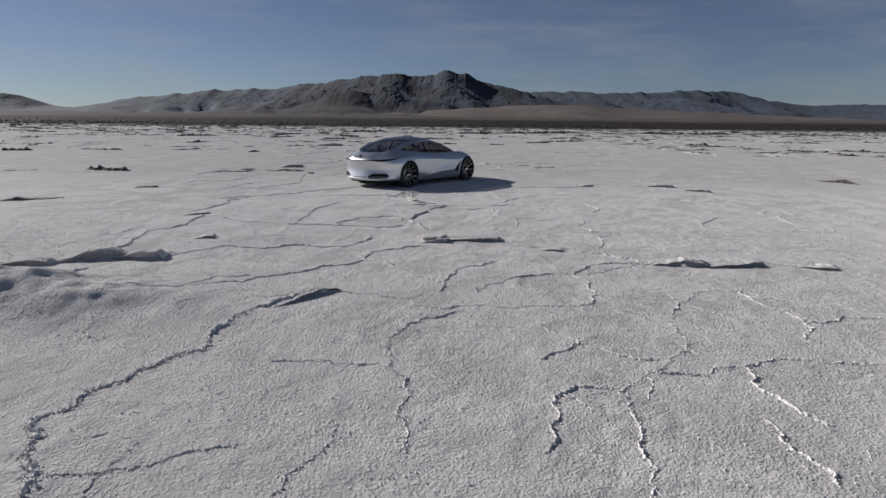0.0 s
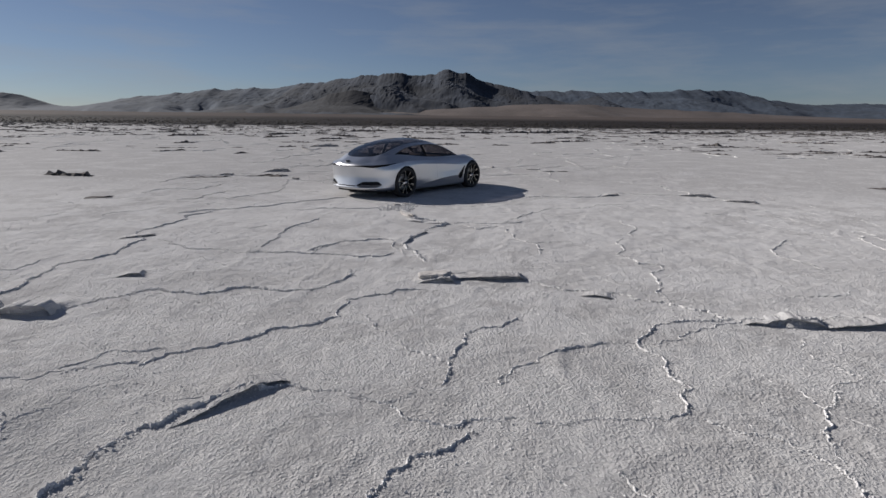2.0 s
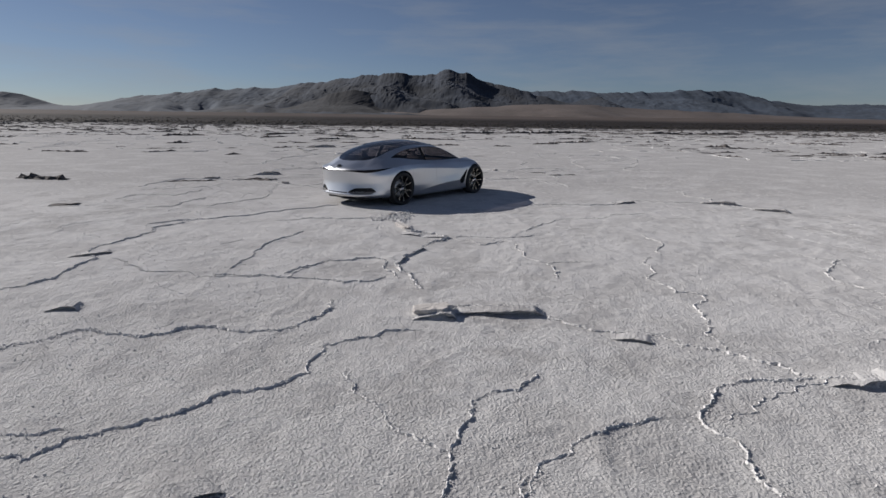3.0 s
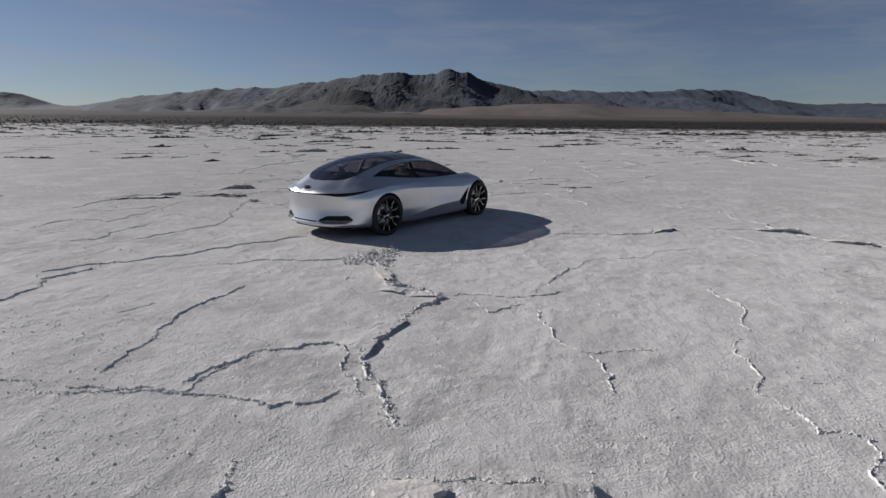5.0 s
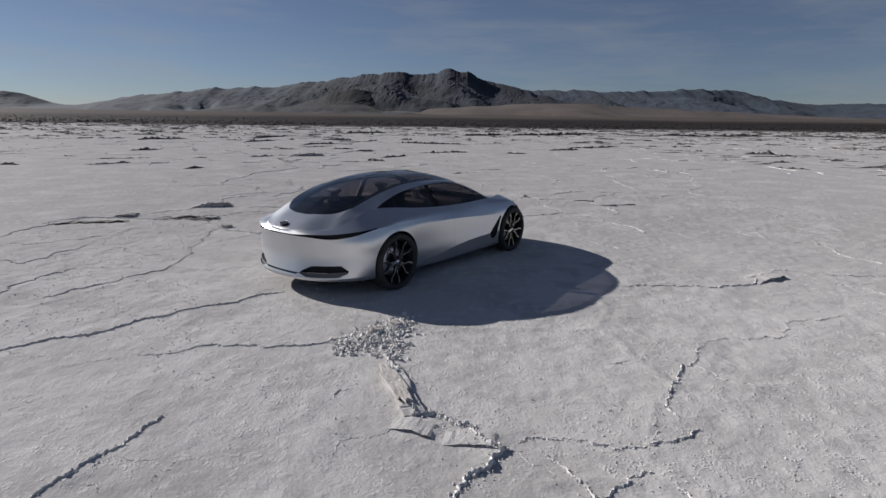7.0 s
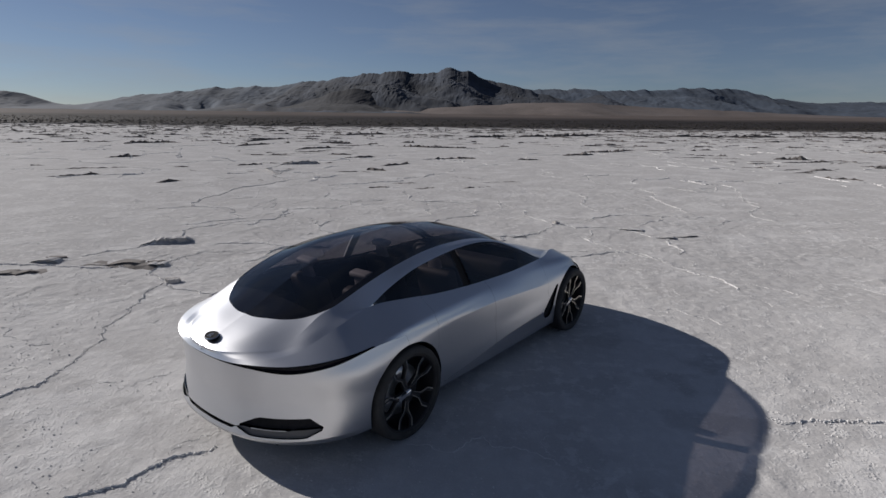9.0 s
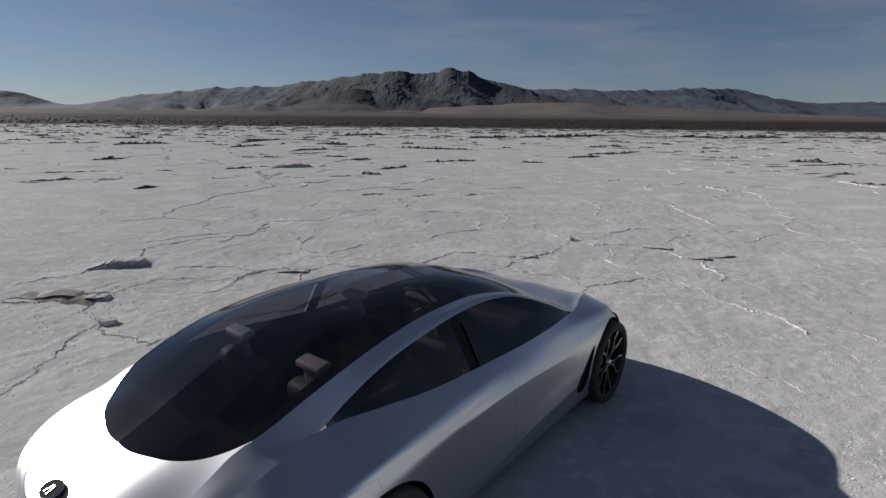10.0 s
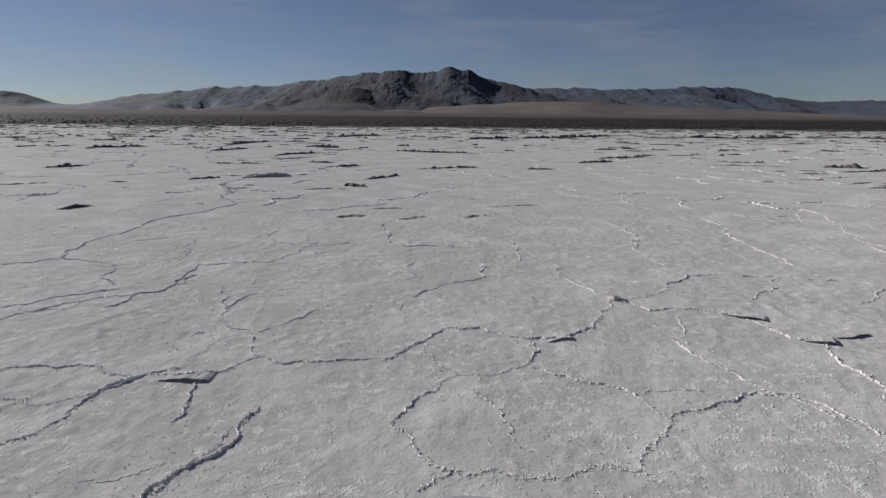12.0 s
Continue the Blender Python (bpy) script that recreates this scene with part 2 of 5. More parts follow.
def grid_mesh(name, X, Y, Z, mat, smooth=True):
    """A sheet of quads over a rectangular grid of points."""
    ny, nx = X.shape
    me = bpy.data.meshes.new(name)
    me.vertices.add(nx * ny)
    me.vertices.foreach_set("co", np.stack([X, Y, Z], -1).astype(np.float32).ravel())
    k = np.arange(nx * ny).reshape(ny, nx)
    quads = np.stack([k[:-1, :-1], k[:-1, 1:], k[1:, 1:], k[1:, :-1]], -1).reshape(-1, 4)
    me.loops.add(quads.size)
    me.loops.foreach_set("vertex_index", quads.ravel().astype(np.int32))
    me.polygons.add(len(quads))
    me.polygons.foreach_set("loop_start", np.arange(0, quads.size, 4, dtype=np.int32))
    me.polygons.foreach_set("use_smooth", np.full(len(quads), smooth))
    me.materials.append(mat)
    me.update(calc_edges=True)
    me.validate()
    return me


# ---- ground ----
def spread(fine_from, fine_to, step, low, high, grow):
    """Coordinates that are close together in the middle and widen outwards."""
    mid = list(np.arange(fine_from, fine_to, step))
    up, s = [], step
    x = mid[-1]
    while x < high:
        s *= grow
        x += s
        up.append(x)
    down, s = [], step
    x = mid[0]
    while x > low:
        s *= grow * 1.02
        x -= s
        down.append(x)
    return np.array(down[::-1] + mid + up)


GX = spread(-7.0, 8.5, 0.045, -4500, 4500, 1.042)
GY = spread(2.0, 30.0, 0.045, -3000, 3400, 1.013)
rim = np.zeros((len(GY), len(GX)))
jag = random.Random(5)
BENDS = []


def crack(height, width, bends, lift=0.0):
    """A pressure ridge of salt along a few bends; lift: how far the plate beside it is pushed up."""
    line = [Vector(b) for b in bends]
    while max((b - a).length for a, b in zip(line, line[1:])) > 0.10:
        finer = [line[0]]
        for a, b in zip(line, line[1:]):
            d = b - a
            if d.length > 0.10:
                finer.append((a + b) / 2 + Vector((-d.y, d.x)) * jag.uniform(-0.17, 0.17))
            finer.append(b)
        line = finer
    BENDS.append((height, line))
    swell = 1.0
    for a, b in zip(line, line[1:]):
        swell = min(1.5, max(0.35, swell + jag.uniform(-0.3, 0.3)))
        if not (-7.2 < a.x < 8.6 and a.y < 30.5):
            continue
        reach = max(width * 2.5, 1.3 if lift else 0.0)
        i0, i1 = np.searchsorted(GX, (min(a.x, b.x) - reach, max(a.x, b.x) + reach))
        j0, j1 = np.searchsorted(GY, (min(a.y, b.y) - reach, max(a.y, b.y) + reach))
        if i0 >= i1 or j0 >= j1:
            continue
        px, py = np.meshgrid(GX[i0:i1] - a.x, GY[j0:j1] - a.y)
        d = b - a
        t = np.clip((px * d.x + py * d.y) / max(d.length_squared, 1e-9), 0, 1)
        off = np.hypot(px - t * d.x, py - t * d.y)
        h = 0.07 * height * swell * np.exp(-(off / (width * 0.62)) ** 2)
        if lift:
            side = (d.x * py - d.y * px) > 0
            h = np.maximum(h, np.where(side, lift * np.exp(-off / 0.45), 0))
        rim[j0:j1, i0:i1] = np.maximum(rim[j0:j1, i0:i1], h)


# the main ridges, one by one: height, width, bends
crack(0.065, 0.07, [(-1.65, 2.86), (-1.71, 3.04), (-1.91, 3.21), (-1.96, 3.38), (-2.15, 3.56), (-2.00, 3.68), (-1.96, 3.98), (-1.87, 4.23), (-1.74, 4.46), (-1.57, 4.63), (-1.57, 5.20), (-1.52, 5.63), (-1.28, 5.94), (-0.99, 6.25), (-0.75, 6.35)])
crack(0.030, 0.05, [(-0.75, 6.35), (-0.36, 6.29), (0.04, 6.11), (0.48, 5.86), (1.02, 5.92), (1.38, 5.99), (2.06, 6.07), (2.23, 6.43), (2.22, 7.00), (2.11, 7.30), (2.48, 7.75), (3.26, 7.89)])
crack(0.055, 0.07, [(3.26, 7.89), (3.96, 7.78), (4.73, 7.92), (5.56, 7.88), (5.74, 7.46), (6.02, 7.34)])
crack(0.040, 0.06, [(0.08, 9.37), (0.99, 9.39), (1.35, 9.19), (1.93, 8.74), (2.36, 8.69), (2.86, 8.29), (3.26, 7.89)])
crack(0.050, 0.08, [(-5.53, 7.34), (-4.98, 7.23), (-4.71, 7.48), (-4.24, 7.73), (-3.57, 7.84), (-3.06, 8.52), (-2.33, 8.45), (-1.24, 8.64), (-0.90, 9.53)])
crack(0.040, 0.06, [(-4.44, 8.05), (-4.48, 8.54), (-4.75, 9.49), (-4.33, 10.04), (-4.95, 11.78), (-4.94, 13.22), (-4.59, 13.75)])
crack(0.030, 0.05, [(0.12, 8.70), (-0.43, 8.50), (-0.70, 8.30), (-0.67, 7.80), (-1.07, 7.47), (-1.37, 7.17), (-1.97, 6.63), (-2.46, 6.38)])
crack(0.030, 0.05, [(0.60, 5.81), (0.43, 5.60), (0.11, 5.36), (-0.01, 5.03), (0.03, 4.70), (0.20, 4.30), (0.24, 3.99), (0.18, 3.76), (0.27, 3.56), (0.22, 3.32)])
crack(0.030, 0.05, [(1.11, 3.35), (1.19, 3.60), (1.27, 3.77), (1.30, 4.04), (1.42, 4.13), (1.81, 4.20), (2.12, 4.48), (2.39, 4.74), (2.65, 5.07), (2.68, 5.48), (2.51, 5.79), (2.13, 6.03)])
crack(0.030, 0.05, [(2.12, 4.48), (2.92, 4.57), (3.59, 4.70), (4.11, 4.67)])
crack(0.030, 0.05, [(2.92, 4.57), (2.81, 4.27), (2.91, 3.95), (2.99, 3.67)])
crack(0.030, 0.05, [(1.81, 4.19), (1.78, 3.90), (1.69, 3.43), (1.73, 3.22), (1.60, 2.98)])
crack(0.030, 0.05, [(2.64, 3.79), (2.60, 3.44), (2.67, 3.11)])
crack(0.025, 0.05, [(2.78, 5.72), (3.04, 6.18), (3.32, 6.53), (3.92, 6.63), (3.89, 6.22), (4.05, 5.87), (3.75, 5.19)])
crack(0.025, 0.05, [(3.99, 5.63), (4.53, 5.81), (4.97, 5.80)])
crack(0.020, 0.04, [(-1.65, 3.01), (-1.23, 3.10), (-1.00, 3.27), (-0.73, 3.34)])
crack(0.020, 0.04, [(-0.38, 2.92), (-0.37, 3.09), (-0.27, 3.22), (-0.17, 3.61)])
crack(0.050, 0.07, [(-4.05, 6.29), (-4.03, 6.63), (-4.16, 7.14)])
crack(0.085, 0.08, [(0.06, 9.94), (-0.06, 10.30), (-0.13, 10.58), (-0.30, 10.83), (-0.36, 11.17), (-0.27, 11.46), (-0.12, 11.87), (0.02, 12.35), (0.32, 12.76), (0.13, 13.01), (-0.33, 13.12), (-0.51, 13.69), (-0.83, 14.35), (-0.74, 15.05)])
crack(0.030, 0.05, [(-5.23, 13.53), (-4.87, 13.92), (-4.36, 14.16), (-3.55, 14.86), (-2.87, 15.50), (-2.22, 16.06)])
crack(0.025, 0.05, [(-2.48, 10.66), (-2.52, 11.07), (-2.47, 11.75), (-2.45, 12.29), (-2.20, 13.07)])
crack(0.025, 0.05, [(-2.58, 10.40), (-1.99, 10.37), (-1.65, 10.35), (-1.25, 10.31), (-0.91, 10.18), (-0.65, 10.25), (-0.46, 10.47)])
crack(0.030, 0.05, [(-1.73, 10.53), (-1.55, 10.84), (-1.34, 11.14), (-0.97, 11.25), (-0.68, 11.36), (-0.46, 10.75), (-0.26, 10.41)])
crack(0.035, 0.06, [(2.20, 16.68), (2.93, 16.64), (4.19, 16.82), (4.92, 17.62), (6.17, 17.35), (6.81, 17.20), (7.15, 16.51), (7.52, 16.13)])
crack(0.025, 0.05, [(1.71, 13.19), (2.00, 13.96), (2.39, 14.49), (3.45, 14.85), (4.50, 15.56)])
crack(0.020, 0.05, [(1.39, 12.42), (1.48, 11.44), (1.75, 11.09), (1.71, 10.50)])
crack(0.030, 0.05, [(-5.45, 21.13), (-5.11, 22.12), (-4.21, 22.11), (-3.36, 22.88)])
crack(0.025, 0.05, [(-4.97, 20.40), (-3.89, 19.67), (-3.72, 19.49)])
crack(0.035, 0.06, [(-7.12, 21.64), (-6.53, 22.34), (-5.99, 23.23), (-6.39, 24.22), (-5.95, 24.84), (-4.89, 25.44), (-4.78, 26.31)])
crack(0.035, 0.06, [(-4.13, 21.47), (-3.88, 21.91), (-3.75, 22.60), (-3.63, 22.75), (-3.09, 22.75), (-2.84, 22.86), (-2.63, 23.22), (-1.93, 23.10), (-1.19, 23.18), (-0.78, 23.70), (-0.55, 24.16)])
crack(0.040, 0.06, [(-0.55, 24.16), (-0.08, 24.19), (0.47, 23.85), (0.85, 23.87), (1.39, 24.26), (1.63, 24.91), (1.97, 25.41), (2.71, 25.72), (3.63, 26.80), (4.72, 26.76), (6.06, 26.60)])
crack(0.020, 0.05, [(-2.63, 23.22), (-2.84, 23.69), (-3.37, 24.12), (-3.59, 24.64), (-3.39, 25.39)])
crack(0.030, 0.05, [(-0.78, 23.70), (-0.65, 23.23), (-0.34, 22.84), (0.18, 22.99), (0.42, 23.21), (0.53, 23.80)])
crack(0.030, 0.06, [(-0.65, 21.02), (-0.41, 21.27), (-0.52, 21.32), (-0.75, 21.69), (-0.96, 21.90), (-0.70, 22.41), (-0.34, 22.84)])
crack(0.035, 0.06, [(-0.41, 21.27), (0.27, 21.19), (1.08, 21.33), (1.46, 21.91), (1.56, 22.09), (1.37, 22.55), (0.77, 22.89), (0.40, 23.07)])
crack(0.030, 0.06, [(1.56, 22.09), (2.31, 22.43), (2.92, 22.56), (3.19, 22.16), (3.31, 21.86)])
crack(0.050, 0.07, [(1.97, 25.41), (2.35, 24.94), (3.02, 25.02), (3.54, 24.78), (3.77, 24.01), (4.11, 23.88), (3.96, 23.10), (3.79, 22.49)])
crack(0.025, 0.05, [(-6.77, 24.59), (-6.34, 25.10), (-5.64, 25.50)])
crack(0.030, 0.05, [(-5.33, 24.66), (-5.17, 25.30), (-4.78, 25.90), (-5.08, 26.92), (-3.83, 27.19), (-3.49, 27.85), (-3.49, 28.47), (-2.69, 28.89)])
crack(0.050, 0.07, [(-8.62, 26.79), (-7.84, 27.28), (-8.20, 29.39), (-8.26, 31.13), (-7.46, 32.97), (-8.36, 35.87), (-9.58, 38.48), (-9.68, 41.38), (-8.24, 42.02)])
crack(0.030, 0.05, [(-2.54, 20.91), (-2.48, 21.27), (-2.35, 21.71), (-2.25, 22.18)])
crack(0.035, 0.06, [(-2.26, 31.18), (-1.94, 29.22), (-1.56, 28.60), (0.09, 28.55)])
crack(0.030, 0.06, [(1.44, 27.50), (1.37, 26.57), (1.71, 25.96), (1.97, 25.41)])
crack(0.030, 0.06, [(6.39, 32.63), (6.44, 31.42), (5.87, 27.57), (5.92, 26.83)])
crack(0.030, 0.06, [(7.59, 33.18), (8.16, 31.93), (10.24, 34.38), (9.70, 32.04), (8.78, 29.10)])
crack(0.030, 0.06, [(5.52, 37.88), (5.10, 35.09), (5.55, 33.80)])
crack(0.025, 0.05, [(-0.40, 7.86), (-0.27, 7.50), (-0.05, 7.28), (0.19, 6.98), (0.42, 6.81), (0.44, 6.59), (0.37, 6.39)])
crack(0.025, 0.05, [(1.09, 7.90), (0.91, 7.59), (0.58, 7.44), (0.50, 7.09), (0.43, 6.81)])
crack(0.025, 0.05, [(6.07, 11.74), (5.30, 10.53), (5.45, 9.88)])
crack(0.025, 0.05, [(3.32, 11.66), (2.87, 10.52), (2.99, 9.98), (3.33, 9.95), (2.98, 9.10), (2.84, 8.41)])
crack(0.025, 0.05, [(-1.35, 11.05), (-1.66, 10.38), (-2.34, 10.34), (-3.39, 10.42), (-4.25, 11.03)])
crack(0.020, 0.05, [(0.84, 6.61), (0.82, 6.44), (0.93, 6.72), (1.16, 6.84), (1.85, 7.27)])
crack(0.025, 0.05, [(-5.21, 22.75), (-4.67, 22.84), (-3.80, 22.68)])
crack(0.020, 0.05, [(-1.17, 27.35), (-1.09, 26.43), (-1.39, 26.09)])
crack(0.025, 0.05, [(0.05, 27.42), (0.09, 26.50), (-0.65, 25.98), (-0.98, 25.52), (-1.05, 25.38)])
crack(0.020, 0.05, [(-0.20, 22.54), (0.09, 21.94), (0.15, 21.60)])
crack(0.020, 0.05, [(2.63, 24.73), (2.36, 23.94), (2.43, 23.77)])
crack(0.025, 0.05, [(3.88, 25.14), (4.84, 26.28), (5.42, 26.80)])
crack(0.020, 0.05, [(-1.38, 25.24), (-1.11, 24.65)])
crack(0.020, 0.05, [(-4.74, 30.28), (-4.19, 28.79), (-3.49, 28.47)])
crack(0.025, 0.05, [(8.55, 29.24), (7.44, 26.94), (7.59, 26.02)])
crack(0.025, 0.05, [(3.42, 31.76), (3.70, 30.47), (3.51, 27.41)])
crack(0.020, 0.05, [(3.72, 13.30), (3.79, 12.54), (3.50, 11.87)])
crack(0.020, 0.05, [(0.62, 12.69), (0.83, 12.25), (1.26, 12.56)])
crack(0.020, 0.05, [(-7.59, 16.33), (-7.39, 17.27), (-6.55, 17.17), (-6.40, 18.41)])
crack(0.025, 0.05, [(-5.15, 15.65), (-4.67, 16.32), (-4.36, 17.63), (-4.70, 19.28), (-5.48, 21.18)])
crack(0.040, 0.06, [(-8.59, 20.20), (-8.24, 21.01), (-7.20, 21.01), (-6.25, 20.90), (-5.53, 21.28)])
crack(0.025, 0.05, [(6.91, 19.90), (6.68, 18.50), (7.05, 17.95), (6.84, 16.92)])
crack(0.040, 0.06, [(-3.42, 19.04), (-3.61, 19.22), (-3.87, 19.61), (-3.73, 19.87), (-3.50, 20.32), (-3.08, 20.56), (-2.63, 20.83), (-2.51, 21.17), (-2.26, 22.08)])
crack(0.032, 0.05, [(2.27, 24.01), (2.78, 22.52), (3.17, 22.10), (3.40, 21.46), (3.62, 21.07), (3.81, 20.72), (3.78, 20.28)])
# finer ridges
crack(0.025, 0.04, [(-3.02, 22.78), (-2.99, 22.36), (-2.91, 22.15), (-2.92, 21.86)])
crack(0.020, 0.04, [(-2.84, 23.86), (-2.65, 24.16), (-2.44, 24.48), (-2.34, 24.70)])
crack(0.018, 0.04, [(-3.64, 24.75), (-4.06, 25.64), (-4.26, 25.78)])
crack(0.018, 0.04, [(-7.90, 27.36), (-7.29, 27.10), (-6.58, 26.83), (-5.81, 25.69)])
crack(0.020, 0.04, [(-5.62, 27.16), (-5.68, 27.72), (-6.10, 28.94)])
crack(0.020, 0.04, [(0.82, 29.40), (0.86, 28.60), (0.82, 27.67)])
crack(0.025, 0.04, [(1.36, 22.53), (1.56, 22.62), (1.99, 22.64), (2.32, 22.45)])
crack(0.025, 0.04, [(5.64, 25.48), (6.56, 26.16)])
crack(0.018, 0.04, [(-6.23, 15.31), (-5.79, 15.59), (-5.87, 16.18), (-5.67, 17.02)])
crack(0.016, 0.04, [(-7.49, 18.28), (-6.81, 18.83), (-6.66, 19.17)])
crack(0.020, 0.04, [(-8.38, 18.70), (-8.31, 20.15), (-8.20, 21.02)])
crack(0.020, 0.04, [(-3.00, 14.09), (-2.41, 14.35), (-1.84, 14.31), (-1.44, 14.40), (-1.06, 14.66)])
crack(0.016, 0.04, [(1.72, 11.24), (2.04, 11.29), (2.36, 11.33)])
crack(0.016, 0.04, [(0.44, 12.84), (1.13, 12.77), (1.81, 13.05)])
crack(0.018, 0.04, [(-2.54, 6.46), (-2.43, 6.79), (-2.36, 6.88), (-1.97, 6.93)])
crack(0.022, 0.04, [(1.40, 5.43), (1.56, 5.21), (1.66, 4.97), (1.55, 4.86), (1.27, 4.62)])
crack(0.022, 0.04, [(1.65, 4.94), (1.90, 4.80), (2.25, 4.68)])
crack(0.022, 0.04, [(3.66, 7.46), (3.48, 6.99), (3.65, 6.67)])
crack(0.020, 0.04, [(-0.05, 4.51), (-0.54, 4.52), (-0.94, 4.47)])
crack(0.020, 0.04, [(7.58, 12.24), (7.30, 10.89), (7.63, 10.47)])
crack(0.020, 0.04, [(6.03, 9.42), (6.48, 8.97)])


# edges of the pushed-up plates: from, to, height, how far back they reach
UPLIFTS = (
    ((-1.36, 5.75), (-0.79, 6.44), 0.045, 0.5),
    ((-0.40, 10.95), (-0.31, 11.43), 0.043, 0.4), ((-0.33, 11.40), (-0.06, 11.95), 0.029, 0.3), ((-0.70, 14.2), (-0.32, 13.12), 0.035, 0.25),
    ((-4.80, 7.42), (-4.10, 7.80), 0.115, 0.6), ((-4.15, 7.68), (-3.50, 7.72), 0.101, 0.5), ((-5.4, 7.22), (-4.75, 7.28), 0.058, 0.4),
    ((0.02, 9.03), (0.46, 9.08), 0.054, 0.38), ((0.44, 9.22), (1.36, 9.20), 0.061, 0.35),
    ((3.28, 7.80), (4.05, 7.72), 0.061, 0.4), ((3.95, 7.74), (4.85, 7.84), 0.058, 0.4), ((5.3, 7.82), (5.75, 7.6), 0.043, 0.3),
    ((1.88, 8.66), (2.24, 8.56), 0.032, 0.25), ((-3.68, 9.03), (-3.38, 9.10), 0.036, 0.25),
    ((-0.48, 13.0), (-0.14, 12.92), 0.025, 0.25), ((-0.1, 12.84), (0.30, 12.80), 0.018, 0.22),
    ((-3.45, 22.66), (-2.9, 22.68), 0.040, 0.25), ((3.9, 24.0), (4.25, 23.86), 0.042, 0.3), ((4.3, 24.05), (4.85, 24.25), 0.030, 0.2),
    ((3.3, 24.9), (3.85, 24.62), 0.034, 0.3), ((0.7, 23.82), (1.05, 23.92), 0.030, 0.2), ((-6.65, 22.6), (-5.75, 22.95), 0.09, 0.55),
    ((-7.7, 21.2), (-7.2, 21.2), 0.06, 0.4), ((-5.8, 21.05), (-5.3, 21.1), 0.055, 0.35), ((4.2, 16.85), (4.8, 17.2), 0.045, 0.4),
    ((6.45, 17.3), (7.2, 16.95), 0.075, 0.4), ((7.2, 16.3), (7.8, 15.9), 0.07, 0.3), ((-4.95, 11.1), (-4.5, 11.4), 0.043, 0.25),
    ((-8.2, 36.0), (-9.6, 38.4), 0.08, 0.4), ((-9.9, 41.0), (-8.0, 42.0), 0.16, 0.7),
)


def plate_profile(u):
    """How the height of a pushed-up edge swells from one end to the other."""
    return np.clip(u / 0.55, 0, 1) ** 0.7 * np.clip((1 - u) / 0.12, 0, 1) ** 0.6


def plate_chips(x, y):
    """Notches broken out of a pushed-up edge."""
    return np.clip(0.75 + 0.5 * value_noise(x, y, 3.5, 31) + 0.35 * (value_noise(x, y, 11.0, 33) - 0.5), 0.4, 1.3)


